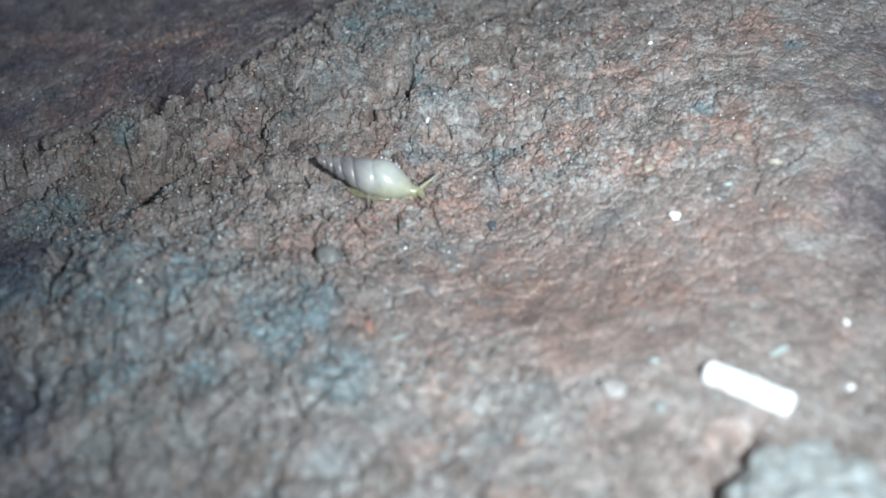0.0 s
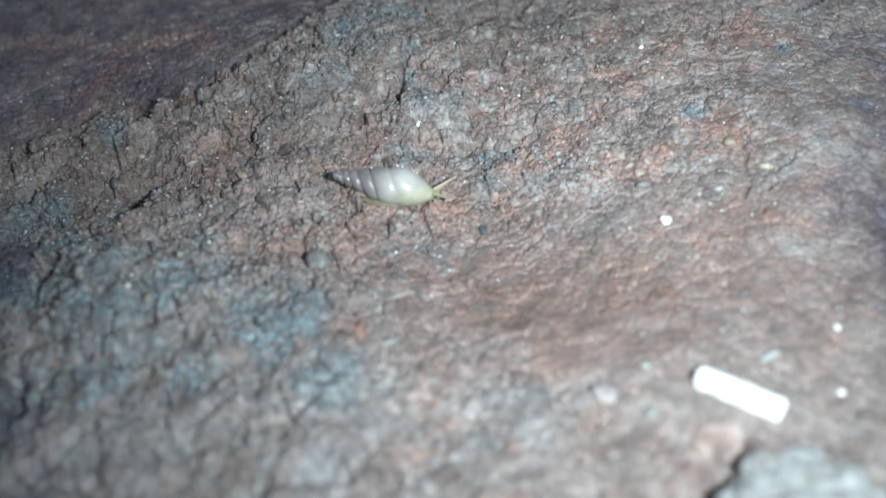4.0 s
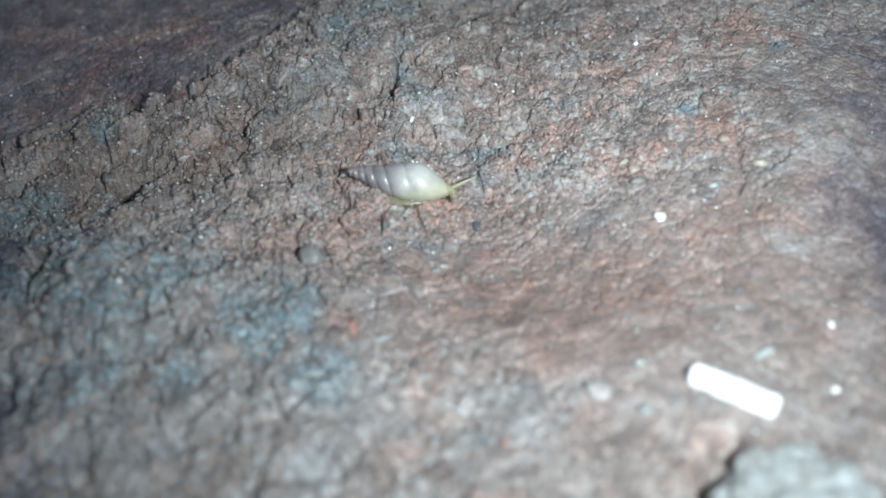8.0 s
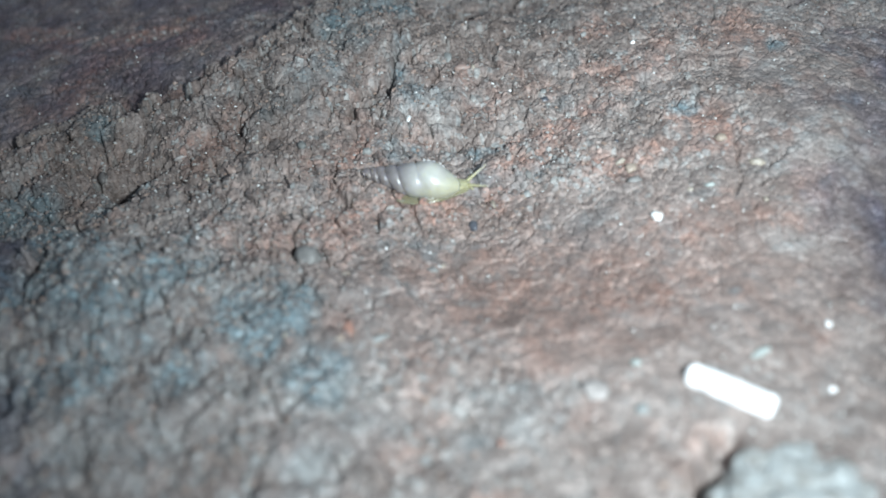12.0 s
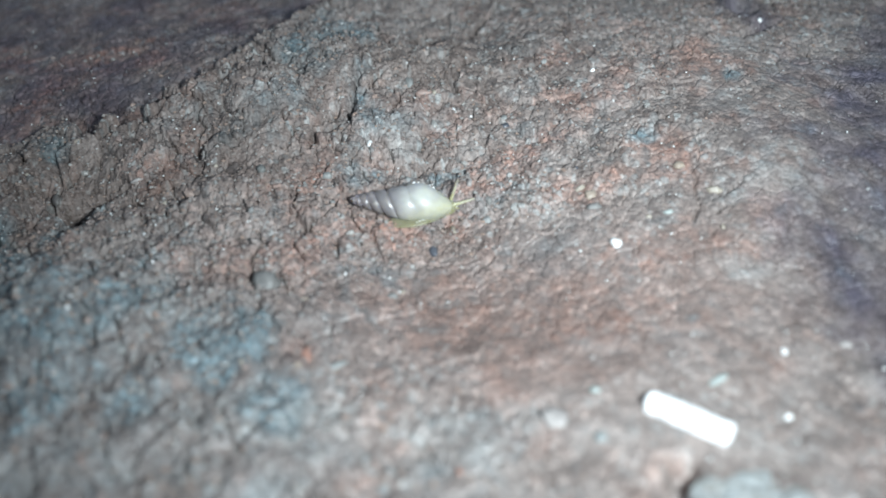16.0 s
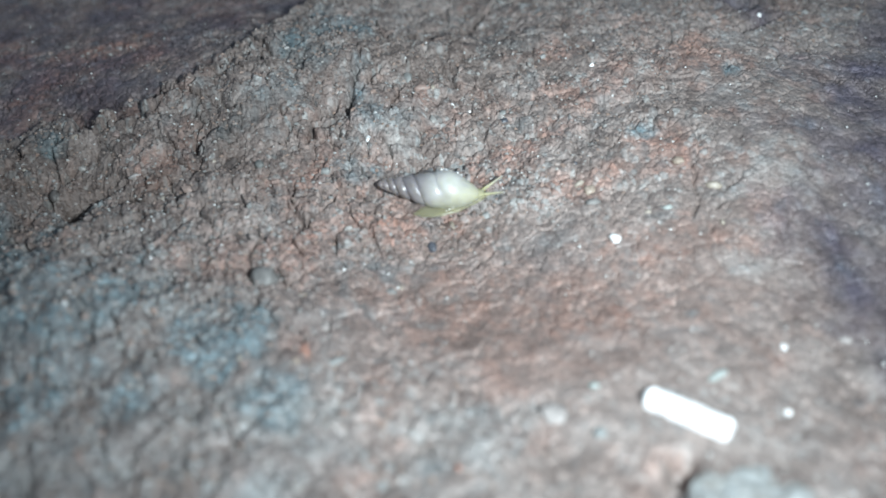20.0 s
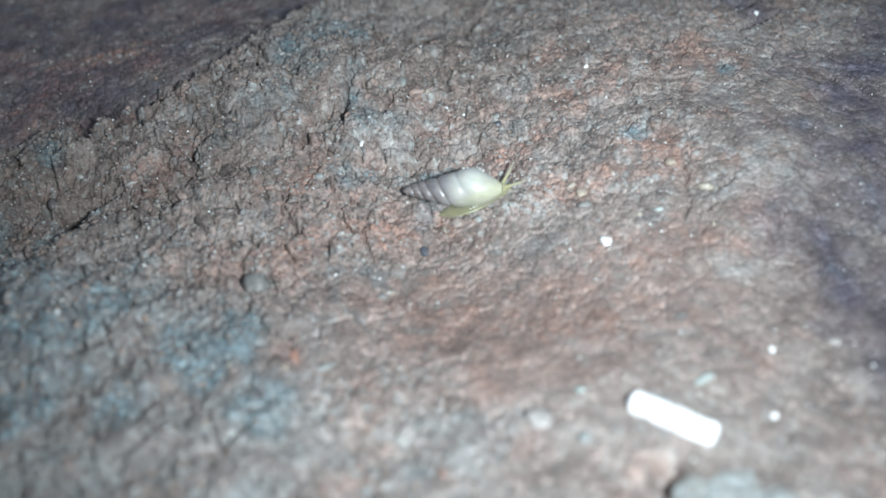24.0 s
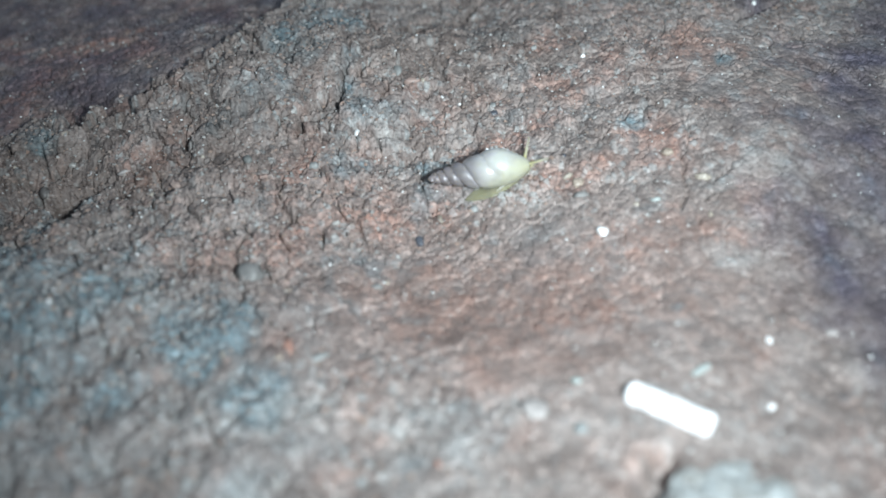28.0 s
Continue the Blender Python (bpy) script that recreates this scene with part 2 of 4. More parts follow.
def lie(x, y):
    """The broad height of the rock face: a slope with low swells, knolls and the drop behind the ledge."""
    x, y = np.asarray(x, float), np.asarray(y, float)
    z = 0.626 + 0.0563 * x * np.exp(-(x / 70) ** 2) - 0.0464 * y * np.exp(-(y / 80) ** 2)
    for n, a in enumerate(SWELLS):
        z = z + a * hump(x, y, -24 + 12 * (n % 5), -14 + 12 * (n // 5), 8, 8)
    z = z + 1.5 * hump(x, y, -21, -6, 4.2, 3.0) + 1.3 * hump(x, y, -28, 13.5, 4, 1.8, 25) - 1.0 * hump(x, y, -26, 8, 4, 2.5, 15) - 1.3 * hump(x, y, 1.0, 30, 5, 4) + 0.6 * hump(x, y, 0.5, 23.5, 5, 2)
    return z


def chance(ix, iy, k):
    """A steady random number, 0 to 1, for each cell of a lattice."""
    h = (ix.astype(np.int64) * 374761393 + iy.astype(np.int64) * 668265263 + k * 1442695041) & 0xFFFFFFFF
    h = ((h ^ (h >> 13)) * 1274126177) & 0xFFFFFFFF
    h = ((h ^ (h >> 16)) * 2246822519) & 0xFFFFFFFF
    return ((h ^ (h >> 15)) & 0xFFFFFF) / float(0x1000000)


def ripple(x, y, k):
    """Smooth noise, -1 to 1, one lump a unit."""
    ix, iy = np.floor(x), np.floor(y)
    u, v = x - ix, y - iy
    u, v = u * u * (3 - 2 * u), v * v * (3 - 2 * v)
    a, b = chance(ix, iy, k), chance(ix + 1, iy, k)
    c, d = chance(ix, iy + 1, k), chance(ix + 1, iy + 1, k)
    return 2 * ((a * (1 - u) + b * u) * (1 - v) + (c * (1 - u) + d * u) * v) - 1


def rough(x, y, k, octaves=4):
    total, a = 0, 1.0
    for n in range(octaves):
        total = total + a * ripple(x * 2.03 ** n + 17.3 * n, y * 2.03 ** n - 9.1 * n, k + n)
        a *= 0.5
    return total


def cells(x, y, k):
    """Grains on a jittered lattice: distance to the nearest and to the second, the nearest one's random number and the way to it."""
    ix, iy = np.floor(x), np.floor(y)
    f1, f2 = np.full(x.shape, 9.0), np.full(x.shape, 9.0)
    rnd, du, dv = np.zeros(x.shape), np.zeros(x.shape), np.zeros(x.shape)
    for j in (-1, 0, 1):
        for i in (-1, 0, 1):
            cx, cy = ix + i, iy + j
            ox, oy = x - cx - chance(cx, cy, k), y - cy - chance(cx, cy, k + 1)
            d = ox * ox + oy * oy
            near = d < f1
            f2 = np.where(near, f1, np.minimum(f2, d))
            f1 = np.where(near, d, f1)
            rnd = np.where(near, chance(cx, cy, k + 2), rnd)
            du, dv = np.where(near, ox, du), np.where(near, oy, dv)
    return np.sqrt(f1), np.sqrt(f2), rnd, du, dv


def patches(x, y, spots, k, ragged=0.42, crisp=1.7):
    m = np.zeros(x.shape)
    for cx, cy, rx, ry in spots:
        m = np.maximum(m, hump(x, y, cx, cy, rx, ry, 20))
    return np.clip((m + ragged * rough(x / 2.0, y / 2.6, k, 5) - 0.36) * crisp, 0, 1)


BLUE = [(-20.8, -6.3, 4.4, 3.2), (-27.6, -5.6, 3.4, 3.2), (-21.6, -11.8, 3.6, 2.2), (-12.2, -8.0, 2.9, 2.8), (-8.4, -11.9, 1.7, 2.6), (-15.8, -11.7, 2.4, 1.9), (-23.1, -3.1, 4.2, 2.2),
        (-5.0, 15.2, 1.6, 2.4), (-11.4, 18.0, 1.5, 1.5), (-7.2, 27.5, 2.2, 4.6), (-10.3, 22.8, 1.8, 2.0), (14.3, 11.3, 1.0, 0.9), (23.2, 18.7, 1.1, 1.6), (-24.4, 8.5, 1.1, 0.7),
        (-25.9, 4.4, 1.4, 1.2), (-31.0, 4.5, 3.0, 3.0), (-27.2, 1.0, 3.4, 2.6), (-28.0, 12.9, 0.9, 0.9), (0.5, 10.4, 1.3, 0.9)]
TEAL = [(-5.2, 9.6, 1.1, 1.0), (-6.2, 10.2, 0.9, 0.8), (-3.2, 15.0, 1.4, 1.4), (-4.4, 10.2, 0.8, 0.7), (-9.6, 21.5, 2.0, 1.6), (-12.2, 17.0, 1.6, 1.2)]
PALE_SPOTS = [(21.7, 5.3, 1.9, 1.9), (18.2, -2.1, 1.1, 1.0), (19.3, 4.1, 0.9, 0.8), (-7.9, -18.6, 0.9, 0.8), (-20.3, -17.2, 0.7, 1.3), (-3.5, 13.8, 2.2, 2.0), (-15.2, -5.6, 0.9, 0.7), (1.0, -15.0, 2.5, 1.8), (-5.0, -13.0, 2.6, 1.6), (-28.5, 15.8, 1.5, 0.8)]
RED = [(-11.2, 0.6, 3.6, 1.8), (-8.5, 8.7, 3.0, 2.2), (12.0, 17.1, 5.0, 3.4), (16.9, 10.3, 1.8, 1.9), (16.7, 7.6, 2.6, 1.8), (10.3, 6.9, 2.2, 1.4), (14.3, -0.2, 2.6, 1.7),
       (-7.3, -9.0, 0.8, 1.5), (-1.9, 4.6, 4.6, 1.5), (7.0, 11.9, 3.5, 1.3), (-19.1, 12.0, 2.4, 2.6), (-3.8, -13.2, 1.6, 1.0), (-30.0, 26.0, 6.0, 3.5), (21.5, 12.5, 2.4, 1.4), (3.0, 8.0, 2.5, 1.0), (9.0, 22.5, 3.0, 2.0), (19.0, 20.0, 5.0, 3.0)]
# dark rock stains; the spot at (26.7, 31.2) paints the pit's shade
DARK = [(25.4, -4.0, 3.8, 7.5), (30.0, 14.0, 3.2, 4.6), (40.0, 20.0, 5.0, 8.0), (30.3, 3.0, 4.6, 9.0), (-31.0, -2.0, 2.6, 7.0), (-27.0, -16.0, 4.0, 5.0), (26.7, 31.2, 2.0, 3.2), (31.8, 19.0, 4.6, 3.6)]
# knobs that stand out of the face: place, radius and height
KNOBS = [(-15.9, 12.0, 1.2, 0.75), (-8.0, 25.0, 4.0, 0.8), (-3.6, 15.4, 3.2, 0.7), (-26.9, 9.2, 0.8, 0.6), (-21.5, 12.0, 3.5, 0.6), (-13.5, 18.5, 3.0, 0.7), (-12.3, 10.2, 0.9, 0.4), (-23.9, 7.8, 1.2, 0.7),
         (13.6, 10.4, 1.4, 0.3), (-20.5, -5.5, 4.5, 0.6), (-23.5, -1.0, 3.0, 0.6), (-11.0, -8.0, 2.5, 0.4), (-15.0, -13.0, 3.0, 0.5), (16.0, 21.0, 2.0, 0.3), (8.0, 26.0, 2.4, 0.4), (-30.6, 7.6, 1.6, 0.7), (26.5, 31.5, 1.4, -1.5)]
# cracks: two ends, depth and half width
LEFT_CRACKS = [(-33.5, 14.6, -30.6, 17.0, 1.2, 0.3), (-30.6, 17.0, -29.2, 17.4, 1.0, 0.3), (-23.7, 15.2, -21.1, 16.9, 0.9, 0.22), (-26.1, 8.1, -24.0, 9.5, 1.5, 0.42), (-24.0, 9.5, -22.1, 10.2, 0.7, 0.16),
               (-27.6, 9.7, -27.3, 8.6, 0.7, 0.16), (-27.3, 8.6, -25.9, 8.2, 1.1, 0.32), (-25.9, 8.2, -24.1, 5.4, 1.3, 0.34), (-34.4, 4.5, -32.5, 8.3, 1.4, 0.4), (-31.7, 8.7, -30.2, 9.5, 1.2, 0.3),
               (-17.8, 12.9, -16.2, 13.6, 0.8, 0.25), (-17.4, 12.9, -17.0, 11.4, 0.7, 0.22), (-20.1, 16.0, -18.3, 16.3, 0.5, 0.12)]
UPPER_CRACKS = [(-5.9, 22.3, -5.7, 20.5, 0.5, 0.12), (-5.7, 20.5, -6.3, 18.2, 0.8, 0.16), (-6.3, 18.2, -6.4, 15.8, 1.1, 0.22), (-6.5, 15.8, -8.8, 14.5, 0.8, 0.16), (-8.8, 14.5, -9.3, 12.2, 0.9, 0.18),
                (-4.1, 20.7, -5.4, 18.4, 0.8, 0.16), (-6.9, 14.5, -7.1, 13.0, 0.7, 0.13), (-7.4, 16.9, -7.8, 16.2, 0.9, 0.25), (-13.9, 22.6, -13.2, 20.8, 0.5, 0.12), (-13.5, 16.8, -11.8, 17.1, 0.6, 0.14),
                (-13.8, 13.2, -11.5, 13.6, 0.5, 0.12), (-5.6, 17.9, -2.6, 18.9, 0.5, 0.12), (2.5, 30.0, 6.0, 36.0, 0.9, 0.2), (25.5, 26.5, 28.8, 29.0, 1.0, 0.4)]
RIGHT_CRACKS = [(18.8, 23.3, 20.0, 27.3, 0.5, 0.14), (19.9, 21.6, 21.3, 24.9, 0.5, 0.12), (21.0, 21.5, 22.3, 23.1, 0.5, 0.12), (-1.8, 10.8, -0.2, 12.0, 1.0, 0.26), (2.3, 11.8, 3.4, 12.5, 0.9, 0.24), (13.7, 11.5, 15.2, 13.1, 0.6, 0.13), (11.9, 9.8, 13.1, 11.0, 0.6, 0.12),
                (18.3, 11.3, 18.0, 8.8, 0.5, 0.13), (18.0, 8.8, 17.3, 7.2, 0.45, 0.13), (17.3, 7.2, 16.9, 3.8, 0.55, 0.15), (16.9, 3.8, 16.3, 2.2, 0.6, 0.2), (18.7, 4.4, 20.3, 5.7, 0.6, 0.2),
                (17.8, 2.6, 18.3, 3.1, 0.6, 0.2), (18.9, 20.1, 18.2, 18.7, 0.5, 0.12), (1.5, -0.8, 3.9, 1.6, 0.7, 0.16), (12.5, -0.1, 12.8, 0.9, 0.5, 0.15)]
NEAR_CRACKS = [(-27.5, -0.2, -27.3, -2.7, 1.2, 0.36), (-27.3, -2.7, -26.6, -6.6, 1.2, 0.4), (-20.6, -2.5, -19.6, -2.6, 0.7, 0.18), (-17.9, -3.8, -16.4, -2.2, 0.7, 0.16), (-14.5, -5.9, -12.7, -3.0, 0.7, 0.16),
               (-11.6, -0.4, -11.4, -1.7, 0.9, 0.2), (-11.4, -1.7, -10.4, -3.4, 0.6, 0.16), (-10.4, -3.5, -7.9, -0.6, 0.6, 0.13), (-12.1, -12.6, -12.3, -13.9, 0.8, 0.3), (9.0, -22.2, 11.5, -17.3, 2.6, 0.75), (-18.5, -19.5, -20.5, -14.0, 0.4, 0.3), (-26.0, -11.0, -24.6, -14.5, 1.1, 0.5), (-24.2, -12.2, -23.2, -15.5, 0.8, 0.42),
               (-20.8, -9.6, -17.5, -8.0, 0.5, 0.35), (-14.8, -15.5, -12.4, -12.6, 0.6, 0.4), (-10.4, -15.8, -8.6, -12.4, 0.5, 0.4)]


def strike(x, y, x0, y0, x1, y1):
    """How far each place lies from a line, and how far along it."""
    dx, dy = x1 - x0, y1 - y0
    t = np.clip(((x - x0) * dx + (y - y0) * dy) / (dx * dx + dy * dy), 0, 1)
    return np.hypot(x - x0 - t * dx, y - y0 - t * dy), t


def step(v, lo, hi):
    t = np.clip((v - lo) / (hi - lo), 0, 1)
    return t * t * (3 - 2 * t)


def chips(x, y, k, tilt, dome):
    """Broken pieces: height about zero, each at its own level and lean; the distance to its joint, and its random number."""
    f1, f2, r, du, dv = cells(x, y, k)
    joint = f2 - f1
    lean = tilt * (du * np.cos(40 * r) + dv * np.sin(40 * r))
    return (r - 0.5) + lean + dome * (0.4 - f1 * f1), joint, r


def relief(x, y):
    """Height in millimetres, the colour masks (red, blue, tone, dark, pale chips, umber with painted shade) and the
    wear at each place.
    """
    x, y = np.asarray(x, float), np.asarray(y, float)
    wx, wy = x + 0.4 * rough(x / 2.4, y / 2.4, 11, 3), y + 0.4 * rough(x / 2.4, y / 2.4, 21, 3)
    away = np.clip((np.hypot(x, y - 8) - 60) / 120, 0, 1)
    # the drop behind the ledge, with a ragged lip and a gap along it
    edge = wy - np.interp(wx, LEDGE_X, LEDGE_Y) + 0.8 * ripple(x / 1.3, y / 1.3, 5) + 0.5 * ripple(x / 0.5, y / 0.5, 6)
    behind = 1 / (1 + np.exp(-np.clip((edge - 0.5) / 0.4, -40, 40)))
    z = lie(x, y) - 0.8 / (1 + np.exp(-np.clip(edge / 0.4, -40, 40))) - (1.7 * np.clip(ripple(x / 2.2, y / 2.2, 8) + 0.6, 0, 1) + 1.2 * hump(x, y, -16, 23, 1.6, 2.5)) * np.exp(-0.5 * ((edge - 0.35) / 0.4) ** 2) + 0.25 * np.exp(-0.5 * ((edge + 0.9) / 0.8) ** 2)
    # bedding that runs up to the right
    u, v = x * 0.88 + y * 0.47, y * 0.88 - x * 0.47
    z = z + 0.26 * rough(u / 8, v / 4.2, 31, 3) * (1 + 3 * away) * (1 - 0.6 * behind) + 6 * away * rough(x / 60, y / 60, 35, 3)
    smooth = np.clip(0.9 * hump(x, y, 3, -4.0, 8, 3.0) + 1.2 * hump(x, y, 13, -4, 10, 5) + 0.8 * hump(x, y, 10, -15, 14, 6) + 0.5 * hump(x, y, 2.5, 24, 4, 3) + 0.9 * hump(x, y, 29, 6, 6, 12) + 0.6 * hump(x, y, 20, 13, 10, 9) + 0.5 * behind + 0.25 * rough(x / 4, y / 4, 51, 2), 0, 1)
    craggy = np.clip(0.62 - x / 45 + y / 90 + 0.35 * ripple(x / 7, y / 7, 47), 0.12, 1) * (1 - 0.75 * behind) * (1 - 0.7 * hump(x, y, 5, 0, 8, 5)) * (1 - 0.6 * hump(x, y, 8, -12, 14, 8))
    z = z + 0.42 * craggy * rough(u / 4.5, v / 3.0, 37, 2)
    z = z + 0.22 * hump(x, y, -19, -12, 11, 8) * rough((x + 0.35 * y) / 1.1, y / 2.4, 39, 2)
    # plates, chips and grains, each on its own level
    ku, kv = u + 0.35 * ripple(u / 1.7, v / 1.7, 55), v + 0.35 * ripple(u / 1.7, v / 1.7, 57)
    h, joint, pr = chips(ku / 2.6, kv / 2.5, 41, 0.9, 0.5)
    crack = np.exp(-(joint / 0.05) ** 2) * np.clip(1.6 * ripple(x / 2.6, y / 2.6, 45) + 0.35, 0, 1)
    z = z + craggy * ((0.42 - 0.15 * step(x, 5, 15)) * h - (0.5 + 0.4 * step(-x, -4, 4)) * crack)
    sx, sy = x + 0.10 * ripple(x / 0.6, y / 0.6, 56), y + 0.10 * ripple(x / 0.6, y / 0.6, 58)
    su, sv = sx * 0.94 + sy * 0.34, sy * 0.94 - sx * 0.34
    right = step(x, 2, 11)
    h, joint, gr = chips(su / 0.95, sv / 1.2, 61, 0.8 - 0.5 * right, 0.7 + 0.5 * right)
    crack = np.exp(-(joint / 0.07) ** 2) * np.clip(1.5 * ripple(x / 1.5, y / 1.5, 65) + 0.5, 0, 1)
    z = z + (1 - 0.45 * smooth) * (0.26 * h * (0.6 + 0.4 * craggy) - 0.22 * crack)
    h, joint, hr = chips(su / 0.42 + 3.3, sv / 0.56, 71, 0.9 - 0.5 * right, 0.8 + 0.5 * right)
    chip = step(joint, 0.02, 0.22)
    z = z + (1 - 0.6 * smooth) * (0.35 + 1.3 * np.abs(ripple(x / 2.6, y / 3.2, 73))) * (0.095 * h + 0.07 * (chip - 0.7) * (0.5 + hr))
    h, joint, fr = chips(sx / 0.20 + 1.7, sy / 0.27, 91, 0.8, 0.5)
    z = z + (0.045 - 0.03 * smooth) * h
    for kx, ky, kr, high in KNOBS:
        d2 = ((wx - kx) / kr) ** 2 + ((wy - ky) / (1.25 * kr)) ** 2
        z = z + high * (np.sqrt(np.clip(1 - d2, 0, 1)) - 0.5 * np.exp(-d2 / 1.5))
    bx, by = x + 0.14 * rough(x / 0.7, y / 0.7, 12, 2), y + 0.14 * rough(x / 0.7, y / 0.7, 22, 2)
    for x0, y0, x1, y1, deep, wide in LEFT_CRACKS + UPPER_CRACKS + [(*c[:4], 0.6 * c[4], 0.7 * c[5]) for c in RIGHT_CRACKS] + NEAR_CRACKS:
        near = (np.abs(x - (x0 + x1) / 2) < abs(x1 - x0) / 2 + 2.5) & (np.abs(y - (y0 + y1) / 2) < abs(y1 - y0) / 2 + 2.5)
        if near.any():
            d, t = strike(bx[near], by[near], x0, y0, x1, y1)
            ends = np.sin(np.pi * np.clip(t, 0.12, 0.88)) ** 0.5
            z[near] -= deep * ends * np.exp(-(d / wide) ** 2)
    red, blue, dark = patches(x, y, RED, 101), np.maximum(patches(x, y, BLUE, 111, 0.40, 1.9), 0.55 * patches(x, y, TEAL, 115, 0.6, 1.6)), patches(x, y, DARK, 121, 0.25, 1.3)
    # everything behind the ledge is coloured darker, in uneven patches
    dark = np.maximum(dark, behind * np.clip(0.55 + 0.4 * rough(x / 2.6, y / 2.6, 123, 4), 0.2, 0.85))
    # brown rock, plus relief shade put into the colour at left and in the hollow
    umber_and_shade = np.clip(1.0 * np.maximum(np.maximum(hump(x, y, -24.0, 11.0, 7.5, 6.0), 0.8 * hump(x, y, -14, 12.5, 4, 4)), 0.6 * hump(x, y, -13, 22, 5, 5)) * (0.75 + 0.35 * rough(x / 2.5, y / 2.5, 125, 3)) + 0.55 * hump(x, y, 2.5, 23.5, 6, 4) + 0.42 * hump(x, y, 1.5, -4.2, 7.5, 2.8, -6) * (0.8 + 0.4 * rough(x / 3, y / 2, 127, 3)) + 0.35 * hump(x, y, -30, -14, 4, 7) + 0.5 * hump(x, y, -30, 3, 4, 5) + 0.12 * behind, 0, 1)
    pale = patches(x, y, PALE_SPOTS, 161, 0.4, 1.6)
    stray = rough(x / 3.5, y / 3.5, 131, 4)
    small = rough(x / 1.1, y / 1.1, 137, 3)
    red = np.clip(0.52 * red * (0.35 + 0.8 * hr) + np.clip(stray + 0.4 * small - 0.3, 0, 1) * 0.4 * (0.4 + 0.6 * gr) + (0.10 + 0.2 * hr) * (1.8 * hump(x, y, 4, -4.5, 10, 4.0) + 0.45 * hump(x, y, -8, 5, 9, 5)), 0, 1) * (1 - 0.8 * blue) + 0.2 * behind * (0.7 + 0.8 * np.clip(stray, -0.5, 1))
    blue = np.clip(0.95 * blue * (0.55 + 0.55 * hr) + np.clip(-stray - 0.4 * small - 0.55, 0, 1) * 0.55 * (1 - 0.7 * behind) * (1 - 0.7 * step(x, 2, 10)), 0, 1)
    blue = np.maximum(blue, np.clip(0.75 * np.maximum(hump(x, y, -21, -12, 9, 8), 0.8 * hump(x, y, -12, -17, 7, 4)) * (0.55 + 0.5 * rough(x / 2.6, y / 2.6, 171, 3)), 0, 1) * (0.5 + 0.5 * hr))
    red = red * (1 - 0.7 * hump(x, y, -20, -12, 9, 8))
    quiet = 1 - 0.55 * np.clip(1.3 * hump(x, y, 14, -7, 11, 6), 0, 1)
    # pale chips set in the matrix
    fleck = chip * np.clip((np.mod(hr * 7.31, 1) - 0.70 + 0.10 * stray) * 6, 0, 1) * (1 - 0.4 * smooth) * (1 - 0.7 * dark) * quiet * np.clip(0.55 + 0.8 * ripple(x / 1.6, y / 1.6, 151), 0.1, 1)
    fleck = np.clip(fleck + 0.6 * pale * (0.4 + 0.6 * hr), 0, 1)
    plain = 1 - away
    red, blue, dark, fleck, umber_and_shade = red * plain, blue * plain, dark * plain, fleck * plain, umber_and_shade * plain
    tone = np.clip(0.5 + plain * ((0.2 * gr + 0.4 * hr + 0.4 * fr - 0.5) * 1.25 * (1 - 0.3 * smooth) * quiet + 0.14 * small - 0.2 * hump(x, y, 24.5, -7, 4.5, 9) + 0.3 * hump(x, y, 25, 24, 9, 7) + 0.22 * hump(x, y, -2, -16, 6, 4) + 0.1 * hump(x, y, -3, 7, 9, 6)), 0, 1)
    return z, red, blue, tone, dark, fleck, smooth, umber_and_shade


# ---- the rock ----


def part(name, bm, mat, parent=None, label="", smooth=False):
    """Links a bmesh, or a finished mesh, as one object."""
    if isinstance(bm, bmesh.types.BMesh):
        mesh = bpy.data.meshes.new(name)
        bm.to_mesh(mesh)
        bm.free()
        mesh.materials.append(mat)
        if smooth:
            mesh.polygons.foreach_set("use_smooth", [True] * len(mesh.polygons))
    else:
        mesh = bm
    ob = new(name, mesh)
    if parent:
        ob.parent = parent
    if label:
        tagged(ob, label)
    return ob


def widening(step, reach, growth=1.2):
    """Distances that grow ever wider, out to reach."""
    out = [step * growth]
    while out[-1] < reach:
        step *= growth
        out.append(out[-1] + step * growth)
    return np.array(out)


